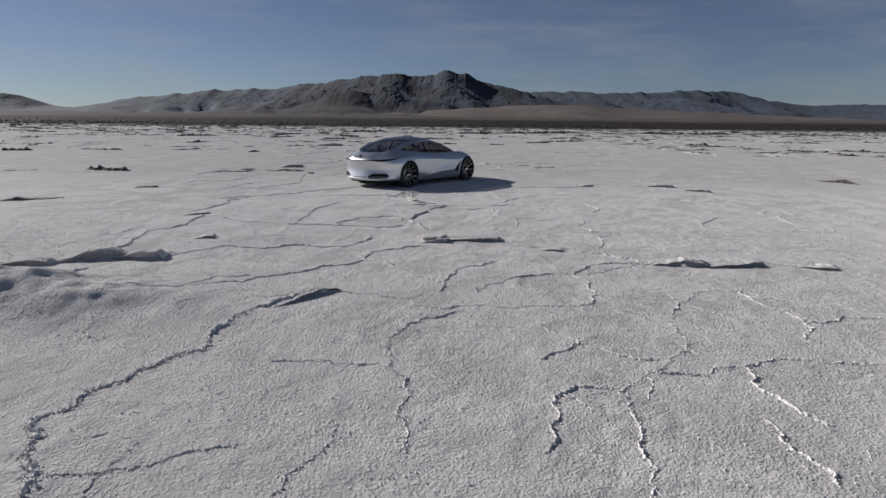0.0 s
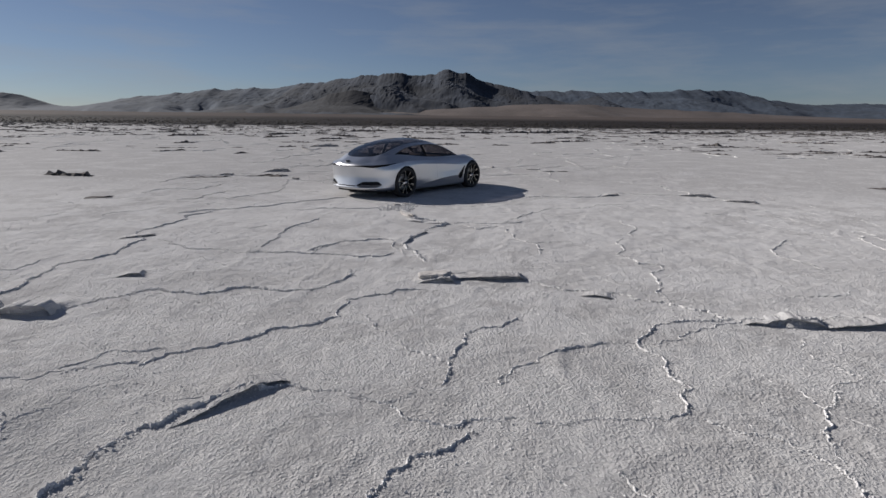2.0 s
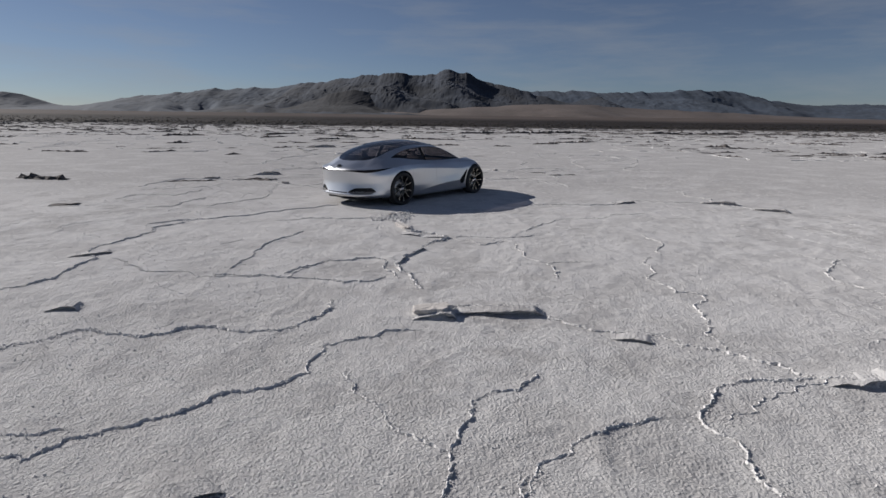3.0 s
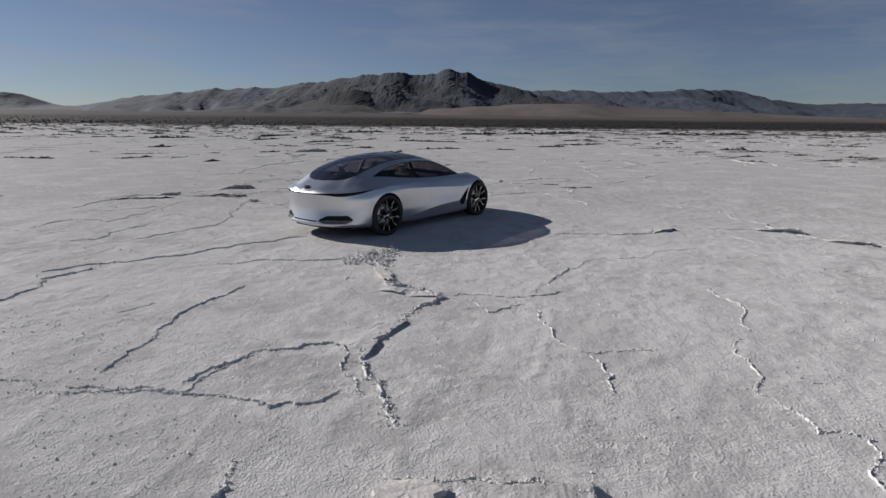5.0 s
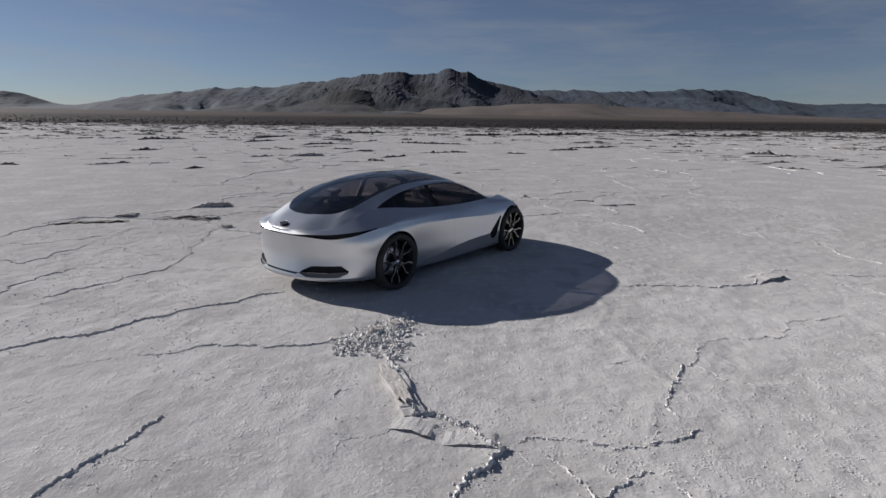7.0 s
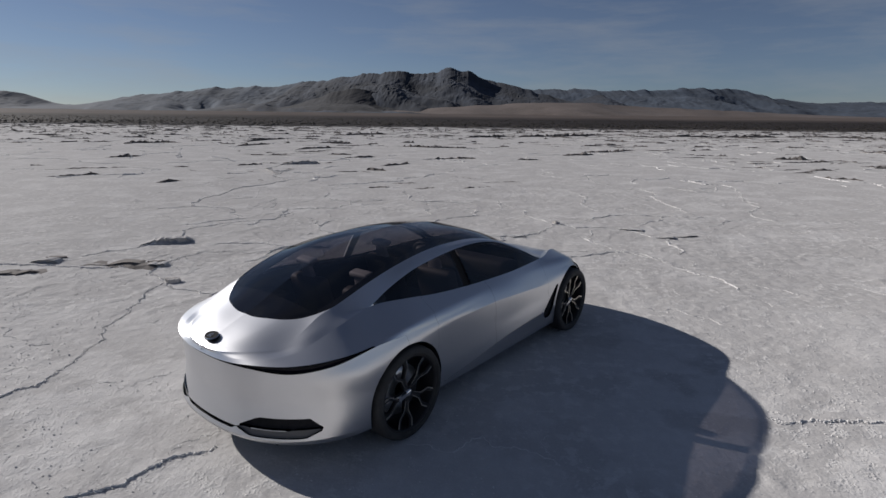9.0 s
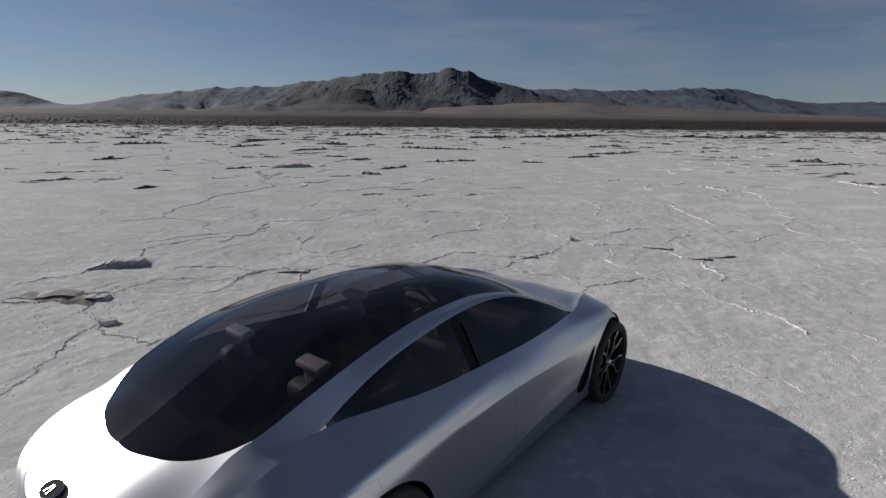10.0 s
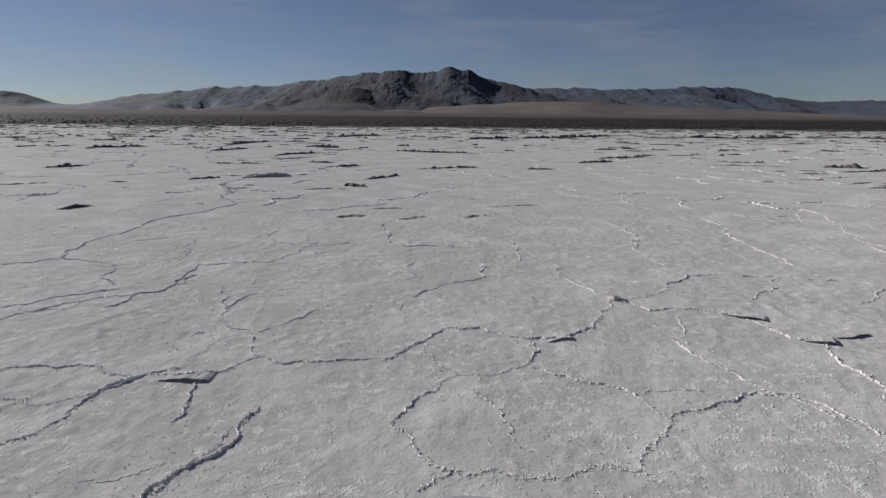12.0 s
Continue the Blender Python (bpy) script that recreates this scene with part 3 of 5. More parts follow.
def build_ground():
    X, Y = np.meshgrid(GX, GY)
    near = (np.abs(X) < 60) & (Y > -10) & (Y < 160)
    Z = np.zeros_like(X)
    # the plain rises towards the mountains
    far = np.clip((Y - 320) / 2700, 0, 1)
    Z += 34 * far**1.25
    Z += far * 10 * (fractal(X, Y, 0.002, 4, 3) - 0.5)
    x, y = X[near], Y[near]
    # a second, finer net of cracks: the borders of jittered cells
    rough = np.zeros_like(x)
    for size, high, seed in ((1.5, 0.014, 11), (0.62, 0.006, 23)):
        wx = x + 0.5 * size * (fractal(x, y, 1.1 / size, 3, seed) - 0.5)
        wy = y + 0.5 * size * (fractal(x, y, 1.1 / size, 3, seed + 9) - 0.5)
        cx, cy = np.floor(wx / size).astype(int), np.floor(wy / size).astype(int)
        f1, f2 = np.full_like(x, 9.0), np.full_like(x, 9.0)
        for i in (-1, 0, 1):
            for j in (-1, 0, 1):
                sx = cx + i + 0.15 + 0.7 * LATTICE[(cx + i + seed) & 255, (cy + j) & 255]
                sy = cy + j + 0.15 + 0.7 * LATTICE[(cy + j) & 255, (cx + i + 3 * seed) & 255]
                d = np.hypot(wx / size - sx, wy / size - sy)
                f2 = np.minimum(f2, np.maximum(d, f1))
                f1 = np.minimum(f1, d)
        gap = (f2 - f1) * size
        here = np.clip((fractal(x, y, 0.55 / size, 3, seed + 4) - 0.45) * 7, 0, 1)
        rough = np.maximum(rough, high * here * np.exp(-(gap / 0.035) ** 2))
    ridges = np.maximum(rim[near], rough)
    ridges *= 0.55 + 0.9 * value_noise(x, y, 13, 5)
    ridges[(np.abs(x) > 12) | (y > 45)] *= 1.2
    relief = 0.05 * (fractal(x, y, 0.35, 2, 2) - 0.5)
    relief += np.where((np.abs(x) < 9) & (y < 32), 0.012 * (fractal(x, y, 3.0, 3, 6) - 0.5), 0)
    relief += np.where((np.abs(x) < 9) & (y < 32), 0.009 * (value_noise(x, y, 9, 8) - 0.5), 0)
    # the tilted plate of damp crust beside the first long ridge
    mound = np.exp(-(((x + 4.6) / 1.8) ** 2)) * np.where(y < 5.7, np.exp(-(((y - 5.7) / 0.55) ** 2)), np.exp(-(((y - 5.7) / 0.8) ** 2)))
    relief += 0.36 * mound * (0.65 + 0.45 * value_noise(x, y, 2.5, 12) + 0.25 * value_noise(x, y, 7, 13))
    # plates pushed up along an edge that looks back at the start of the path
    for (ax, ay), (bx, by), high, reach in UPLIFTS:
        L = math.hypot(bx - ax, by - ay)
        ux, uy = (bx - ax) / L, (by - ay) / L
        u = ((x - ax) * ux + (y - ay) * uy) / L
        v = -(x - ax) * uy + (y - ay) * ux + 0.03 * (value_noise(x, y, 5, 21) - 0.5)
        m = (u > 0) & (u < 1) & (v > 0) & (v < reach)
        relief[m] += high * plate_profile(u[m]) * plate_chips(x[m], y[m]) * (1 - v[m] / reach) ** 1.4
    # level under the car
    level = np.clip(np.hypot(x + 0.71, y - 18.05) / 2.6 - 0.5, 0, 1)
    Z[near] = ridges * np.clip(level * 1.5, 0.15, 1) + relief * level
    me = grid_mesh("ground", X, Y, Z, SALT)
    tagged(new("ground", me), "cracked white salt pan with raised pressure ridges", "salt flat", kind="structure")
    return X, Y, Z


GROUND = build_ground()


def ground_height(x, y):
    i = min(np.searchsorted(GX, x), len(GX) - 1)
    j = min(np.searchsorted(GY, y), len(GY) - 1)
    return float(GROUND[2][j, i])


# ---- mountains ----
def mountain(name, label, skyline, depth, middle, mat, steps, seed, rough, base=8):
    """A range whose crest follows the skyline; gullies run down its flanks."""
    crest = curve_fn(*skyline)
    xs = np.linspace(skyline[0][0], skyline[-1][0], steps)
    ts = np.linspace(-1, 1, 230)
    X, T = np.meshgrid(xs, ts)
    Y = T * depth
    top = np.maximum(crest(X), 0)
    # spurs run slantwise down the flanks, gullies of several sizes between them
    bx = X + 160 * (fractal(X, Y, 0.003, 4, seed + 11) - 0.5)
    by = Y + 160 * (fractal(X, Y, 0.003, 4, seed + 12) - 0.5)
    crests = 0.0
    for k, (scale, share, slant) in enumerate(((0.005, 0.26, 0.7), (0.011, 0.26, -0.5), (0.024, 0.26, 0.6), (0.055, 0.20, -0.4), (0.12, 0.11, 0.2))):
        crests = crests + share * (1 - np.abs(2 * value_noise(bx + slant * by, 0.6 * by - 0.4 * slant * bx, scale, seed + k) - 1))
    wander = 0.25 * (fractal(X, X * 0, 0.003, 3, seed + 2) - 0.5)
    u = np.clip(np.abs(T - wander) / (1 - np.abs(wander)), 0, 1)
    reach = np.clip(0.80 + 0.8 * (fractal(bx + 0.8 * by, 0.5 * by, 0.0045, 3, seed + 6) - 0.5), 0.6, 1.0)
    face = np.clip(1 - u / reach, 0, 1) ** 1.15
    notch = fractal(X, X * 0 + 3, 0.017, 5, seed + 3) - 0.5
    Z = top * (1 + 0.16 * notch * np.clip(top / 60, 0, 1) * np.exp(-5 * u)) * face * (1 - rough * (1 - crests) * np.clip(3.0 * u, 0, 1))
    me = grid_mesh(name, X, middle + T * depth, Z + base, mat)
    tagged(new(name, me), label, "mountain", kind="structure")


mountain("mountain_range", "far desert mountain range on the skyline, blue haze painted into its colour",
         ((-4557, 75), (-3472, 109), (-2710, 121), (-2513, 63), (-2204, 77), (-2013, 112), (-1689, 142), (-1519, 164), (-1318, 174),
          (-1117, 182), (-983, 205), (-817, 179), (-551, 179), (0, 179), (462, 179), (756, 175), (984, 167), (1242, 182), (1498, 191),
          (1724, 183), (1921, 143), (2150, 112), (2461, 121), (3255, 98), (4557, 75)), 900, 3450, HAZED_ROCK_FAR, 1500, 31, 0.16)
mountain("mountain_near", "dark bare rock mountain rising behind the salt pan, its colour tinted blue by painted haze",
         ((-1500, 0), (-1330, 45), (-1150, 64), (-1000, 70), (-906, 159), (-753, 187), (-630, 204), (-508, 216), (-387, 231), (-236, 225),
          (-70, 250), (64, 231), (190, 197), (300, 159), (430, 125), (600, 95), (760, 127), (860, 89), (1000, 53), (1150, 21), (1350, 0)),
         1000, 3000, HAZED_ROCK, 1500, 57, 0.17)
mountain("dark_foothill", "low dark rock foothill before the mountain",
         ((-1220, 0), (-1120, 26), (-960, 40), (-800, 46), (-660, 88), (-560, 120), (-430, 128), (-330, 100), (-200, 70), (-40, 82), (80, 60), (200, 20), (330, 0)), 520, 2620, ROCK_DARK, 900, 91, 0.14, 4)
mountain("alluvial_fan", "smooth brown gravel fan at the mountain foot",
         ((-2600, 8), (-1700, 12), (-900, 22), (-300, 34), (150, 62), (420, 74), (800, 60), (1300, 40), (1900, 24), (2800, 8)), 520, 2420, FAN, 260, 77, 0.10, 2)


# ---- ridges, slabs and rubble of the salt crust ----
RIDGE_SALT = material("ridge_salt", (0.69, 0.68, 0.67), 0.85, vary=0.12, vary_scale=9, bump=1.0, bump_scale=70)
GROUND_OB = bpy.data.objects["ground"]
rs = np.random.RandomState(3)


def heights(px, py):
    """Height of the ground between its grid points."""
    px, py = np.asarray(px, float), np.asarray(py, float)
    i = np.clip(np.searchsorted(GX, px), 1, len(GX) - 1)
    j = np.clip(np.searchsorted(GY, py), 1, len(GY) - 1)
    u = (px - GX[i - 1]) / (GX[i] - GX[i - 1])
    v = (py - GY[j - 1]) / (GY[j] - GY[j - 1])
    Z = GROUND[2]
    return (Z[j - 1, i - 1] * (1 - u) + Z[j - 1, i] * u) * (1 - v) + (Z[j, i - 1] * (1 - u) + Z[j, i] * u) * v


def jagged(points, step, amount, rnd):
    """Breaks a line into crooked pieces of about one step."""
    line = [Vector(p) for p in points]
    while True:
        finer, done = [line[0]], True
        for a, b in zip(line, line[1:]):
            d = b - a
            if d.length > 1.6 * step:
                finer.append((a + b) / 2 + Vector((-d.y, d.x)) * rnd.uniform(-amount, amount))
                done = False
            finer.append(b)
        line = finer
        if done:
            return np.array([(p.x, p.y) for p in line])


def strip_geometry(L, high, wide, base):
    """Verts and faces of a lumpy rim along a line; it dies away at its ends."""
    n = len(L)
    t = np.gradient(L, axis=0)
    t /= np.linalg.norm(t, axis=1, keepdims=True) + 1e-9
    nrm = np.stack([-t[:, 1], t[:, 0]], -1)
    across_at = np.array((-1.0, -0.55, -0.2, 0.1, 0.45, 1.0))
    rise = np.array((-0.35, 0.15, 0.85, 1.0, 0.25, -0.35))
    run = np.cumsum(rs.randn(n)) * 0.25
    swell = np.clip(0.85 + 0.45 * np.sin(run) + 0.14 * rs.randn(n), 0.15, 1.5)
    ends = np.clip(np.minimum(np.arange(n), np.arange(n)[::-1]) / 4.0, 0.1, 1)
    V = np.zeros((n, 6, 3))
    sway = rs.randn(n) * 0.08 * wide
    V[:, :, :2] = L[:, None] + nrm[:, None] * ((across_at * wide)[None] * (1 + 0.26 * rs.randn(n, 6)) + sway[:, None])[..., None]
    V[:, :, 2] = heights(V[:, :, 0], V[:, :, 1]) * base + high * (swell * ends)[:, None] * rise * (1 + 0.24 * rs.randn(n, 6)) - 0.002
    k = np.arange(n * 6).reshape(n, 6)
    F = np.stack([k[:-1, :-1], k[1:, :-1], k[1:, 1:], k[:-1, 1:]], -1).reshape(-1, 4)
    return V.reshape(-1, 3), F


def joined(name, pieces, mat, parent, label, kind="", smooth=False):
    V, F, n = [], [], 0
    for v, f in pieces:
        V.append(v)
        F.append(f + n)
        n += len(v)
    V, F = np.concatenate(V), np.concatenate(F)
    me = bpy.data.meshes.new(name)
    me.vertices.add(len(V))
    me.vertices.foreach_set("co", V.astype(np.float32).ravel())
    me.loops.add(F.size)
    me.loops.foreach_set("vertex_index", F.ravel().astype(np.int32))
    me.polygons.add(len(F))
    me.polygons.foreach_set("loop_start", np.arange(0, F.size, F.shape[1], dtype=np.int32))
    me.polygons.foreach_set("use_smooth", np.full(len(F), smooth))
    me.materials.append(mat)
    me.update(calc_edges=True)
    ob = new(name, me)
    if parent:
        ob.parent = parent
    return tagged(ob, label, kind=kind)


rnd = random.Random(12)
main_points = []
for high, line in BENDS:
    L = jagged([tuple(p) for p in line], 0.013, 0.22, rnd)
    main_points.append(np.column_stack([L, np.full(len(L), high)]))
    v, f = strip_geometry(L, 0.006 + 0.23 * high, 0.009 + 0.21 * high, 1.0)
    joined("salt_ridge", [(v, f)], RIDGE_SALT, GROUND_OB, "", smooth=False)
main_points = np.concatenate(main_points)

# hairline ridges: the borders of a crooked honeycomb, kept here and there
hair = []
hair_points = []


def honeycomb(cell, x0, x1, y0, y1, keep, high, wide, step, seed):
    r = random.Random(seed)
    h = cell * 0.866

    def node(i, j, k):
        q = random.Random(seed * 7919 + i * 131 + j * 17 + k)
        bx = (i + 0.5 * (j % 2)) * cell
        by = j * h + (0.0 if k == 0 else cell * 0.577)
        return (x0 + bx + q.uniform(-.33, .33) * cell, y0 + by + q.uniform(-.33, .33) * cell)

    for j in range(int((y1 - y0) / h)):
        for i in range(int((x1 - x0) / cell)):
            a = node(i, j, 0)
            odd = j % 2
            for b in (node(i, j, 1), node(i - 1 + odd, j - 1, 1), node(i + odd, j - 1, 1)):
                if r.random() < keep(a[0], a[1]):
                    L = jagged((a, b), step, 0.26, r)
                    hair.append(strip_geometry(L, high * r.uniform(.4, 1.3), wide * r.uniform(.6, 1.1), 1.0))
                    if wide < 0.02:
                        hair_points.append(L)


honeycomb(1.25, -10, 12, 2.2, 46, lambda a, b: 0.30 if fractal(np.array([a]), np.array([b]), .25, 2, 4)[0] > .46 else 0.10, 0.0055, 0.009, 0.02, 41)
honeycomb(0.55, -8, 10, 2.2, 34, lambda a, b: 0.2 if fractal(np.array([a]), np.array([b]), .5, 2, 9)[0] > .5 else 0.04, 0.003, 0.006, 0.02, 43)
honeycomb(2.6, -45, 48, 34, 92, lambda a, b: 0.32, 0.020, 0.03, 0.05, 47)
joined("hairline_ridge", hair, RIDGE_SALT, GROUND_OB, "thin crooked ridges of white salt", "stuff")

# loose crumbs: along the ridges, and thick where a heap lies before the car
CRUMB = np.array([(1, 0, 0), (-1, 0, 0), (0, 1, 0), (0, -1, 0), (0, 0, 1), (0, 0, -1)], float)
CRUMB_F = np.array([(0, 2, 4), (2, 1, 4), (1, 3, 4), (3, 0, 4), (2, 0, 5), (1, 2, 5), (3, 1, 5), (0, 3, 5)])


def crumb(px, py, size, sink=0.3):
    v = CRUMB * (0.65 + 0.7 * rs.rand(6, 1)) * (1, 1, 0.75) + 0.25 * rs.randn(6, 3)
    v = v @ np.array(Euler(tuple(rs.rand(3) * 6)).to_matrix()) * size
    v += (px, py, float(heights(np.array(px), np.array(py))) + size * (0.6 - sink))
    return v, CRUMB_F


def crumb_field(px, py, size, sink=0.3):
    """Many small broken lumps at once."""
    n = len(px)
    v = CRUMB[None] * (0.65 + 0.7 * rs.rand(n, 6, 1)) * (1, 1, 0.75) + 0.22 * rs.randn(n, 6, 3)
    a = rs.rand(n, 1) * 6.28
    vx = v[..., 0] * np.cos(a) - v[..., 1] * np.sin(a)
    vy = v[..., 0] * np.sin(a) + v[..., 1] * np.cos(a)
    V = np.stack([vx, vy, v[..., 2]], -1) * size[:, None, None]
    V[..., 0] += px[:, None]
    V[..., 1] += py[:, None]
    V[..., 2] += (heights(px, py) + size * (0.6 - sink))[:, None]
    F = (CRUMB_F[None] + 6 * np.arange(n)[:, None, None]).reshape(-1, 3)
    return V.reshape(-1, 3), F


k = rs.choice(len(main_points), 70000)
at = main_points[k, :2] + rs.randn(len(k), 2) * (0.006 + 0.24 * main_points[k, 2:])
sown = crumb_field(at[:, 0], at[:, 1], (0.003 + 0.0075 * rs.rand(len(k)) ** 2) * (0.6 + 8 * main_points[k, 2]), -0.1)
px, py = rs.uniform(-9, 10, 90000), 2.2 + 32 * rs.rand(90000) ** 1.2
spot = fractal(px, py, 0.9, 4, 15) + 0.10 * value_noise(px, py, 5.0, 4)
pick = spot > 0.60
px, py = px[pick], py[pick]
clear = np.hypot(px + 0.71, py - 18.05) > 0.2
pops = crumb_field(px[clear], py[clear], 0.003 + 0.007 * rs.rand(int(clear.sum())) ** 2, 0.25)
trail = np.concatenate(hair_points)
trail = trail[rs.choice(len(trail), 26000)] + 0.009 * rs.randn(26000, 2)
trail = crumb_field(trail[:, 0], trail[:, 1], 0.002 + 0.005 * rs.rand(26000) ** 2, 0.1)
joined("salt_crumb", [sown, pops, trail], RIDGE_SALT, None, "loose white salt crumbs on the pan", "stuff")
heap = []
for k in range(3300):
    s = rs.rand()
    px = -0.60 - 0.45 * s + 0.085 * rs.randn()
    py = 15.06 - 0.70 * s + rs.randn() * 0.11
    if rs.rand() < 0.3:
        px, py = -0.62 + 0.07 * rs.randn(), 14.1 + 1.0 * rs.rand()
    v, f = crumb(px, py, 0.005 + 0.026 * rs.rand() ** 2.5, 0.45)
    heap.append((v, f))
joined("salt_rubble", heap, RIDGE_SALT, None, "heap of crumbled salt in front of the car", "stuff")


def slab(px, py, long, deep, thick, turn, lift, roll=0, mat=SLAB, lab="tilted slab of broken salt crust on the pan"):
    """An uneven plate; lift tips the edge nearest the start of the path upwards."""
    r = random.Random(int(px * 977 + py * 331))
    bm = bmesh.new()
    n = 22
    out = []
    for i in range(n):
        a = 2 * math.pi * i / n
        k = r.uniform(.74, 1.16)
        e = 0.8
        out.append((long / 2 * k * math.copysign(abs(math.cos(a)) ** e, math.cos(a)), deep / 2 * k * math.copysign(abs(math.sin(a)) ** e, math.sin(a))))
    rings = []
    for z, s in ((-thick - 0.5 * deep * math.sin(radians(lift)), .72), (0, .90), (thick * .35, 1.0), (thick * .8, .985), (thick, .93), (thick * 1.04, .6)):
        rings.append([bm.verts.new((a * s + r.uniform(-.006, .006), b * s + r.uniform(-.006, .006), z + r.uniform(-.1, .1) * thick)) for a, b in out])
    bm.faces.new(rings[0][::-1])
    for a, b in zip(rings, rings[1:]):
        for i in range(n):
            bm.faces.new((a[i], a[(i + 1) % n], b[(i + 1) % n], b[i]))
    top = bm.verts.new((0, 0, thick * 1.05))
    for i in range(n):
        bm.faces.new((rings[-1][i], rings[-1][(i + 1) % n], top))
    me = bpy.data.meshes.new("salt_slab")
    bm.to_mesh(me)
    bm.free()
    me.materials.append(mat)
    ob = new("salt_slab", me)
    z0 = ground_height(px, py)
    ob.matrix_world = pose(px, py, z0 - 0.012 + math.sin(radians(lift)) * deep * 0.42, 0, 0, turn) @ pose(0, 0, 0, -lift, roll, 0)
    tagged(ob, lab, "salt slab", "broken salt slabs")
    return ob


# broken faces of the pushed-up plates
for (ax, ay), (bx, by), high, reach in UPLIFTS:
    L = jagged(((ax, ay), (bx, by)), 0.02, 0.06, rnd)
    n = len(L)
    along = np.linspace(0, 1, n)
    top = high * plate_profile(along) * plate_chips(L[:, 0], L[:, 1]) * (1 + 0.02 * rs.randn(n))
    nx, ny = -(by - ay) / math.hypot(bx - ax, by - ay), (bx - ax) / math.hypot(bx - ax, by - ay)
    base = heights(L[:, 0] - 0.06 * nx, L[:, 1] - 0.06 * ny)
    V = np.zeros((n, 7, 3))
    for k, (off, rise) in enumerate(((0.03, -0.2), (-0.012, 0.25), (-0.022, 0.6), (-0.055, 0.86), (-0.062, 1.0), (-0.04, 1.06), (0.11, 1.02))):
        wob = 0.002 * rs.randn(n) + 0.04 * (value_noise(L[:, 0], L[:, 1], 7.0, 35) - 0.5)
        V[:, k, 0] = L[:, 0] + (off + wob) * nx
        V[:, k, 1] = L[:, 1] + (off + wob) * ny
        V[:, k, 2] = base + top * rise + 0.0012 * rs.randn(n)
    q = np.arange(n * 7).reshape(n, 7)
    F = np.stack([q[:-1, :-1], q[1:, :-1], q[1:, 1:], q[:-1, 1:]], -1).reshape(-1, 4)
    joined("plate_edge", [(V.reshape(-1, 3), F)], SALT, GROUND_OB, "")

# loose blocks
slab(0.22, 9.18, 0.40, 0.30, 0.05, 4, 5, -4, lab="grey broken slab where two ridges meet")
for px, py, long, deep, thick, turn in ((-7.45, 21.45, .30, .2, .03, 0),
                                        (-5.55, 21.25, .28, .2, .03, 10)):
    slab(px, py, long, deep, thick, turn, 6, 0, SILT_SHADED, "small block of silty crust, colour darkened for shade")
for px, py, long, deep, thick, turn in ((-0.52, 13.60, .16, .80, .015, 22), (1.98, 25.42, .18, .14, .07, 30),
                                        (-4.75, 20.25, .22, .16, .07, 0), (-0.85, 14.75, .16, .12, .06, 20), (-0.66, 14.95, .14, .10, .06, -30)):
    slab(px, py, long, deep, thick, turn, 3, 3)


# ---- far crust ----
def upheaval(name, a, b, high, deep, mat):
    """A line of heaved crust: broken plates that lean away from the sun."""
    L = jagged((a, b), max(0.12, (Vector(b) - Vector(a)).length / 60), 0.10, rnd)
    n = len(L)
    ends = np.clip(np.minimum(np.arange(n), np.arange(n)[::-1]) / (0.18 * n), 0.12, 1)
    bulk = np.clip(0.55 + 0.7 * value_noise(L[:, 0], L[:, 1], 0.9, rnd.randint(1, 90)) + 0.25 * rs.randn(n) - 0.2, 0.12, 1.6) * ends
    offs = np.array((-0.35, -0.10, 0.0, 0.35, 1.0))
    rise = np.array((-0.2, 0.75, 1.0, 0.45, -0.2))
    V = np.zeros((n, 5, 3))
    V[:, :, 0] = L[:, :1] + 0.1 * deep * rs.randn(n, 5)
    V[:, :, 1] = L[:, 1:] + offs * deep * (0.6 + 0.5 * bulk[:, None]) + 0.12 * deep * rs.randn(n, 5)
    V[:, :, 2] = rise * high * bulk[:, None] * (1 + 0.2 * rs.randn(n, 5)) - 0.01
    k = np.arange(n * 5).reshape(n, 5)
    return V.reshape(-1, 3), np.stack([k[:-1, :-1], k[1:, :-1], k[1:, 1:], k[:-1, 1:]], -1).reshape(-1, 4)[:, ::-1]


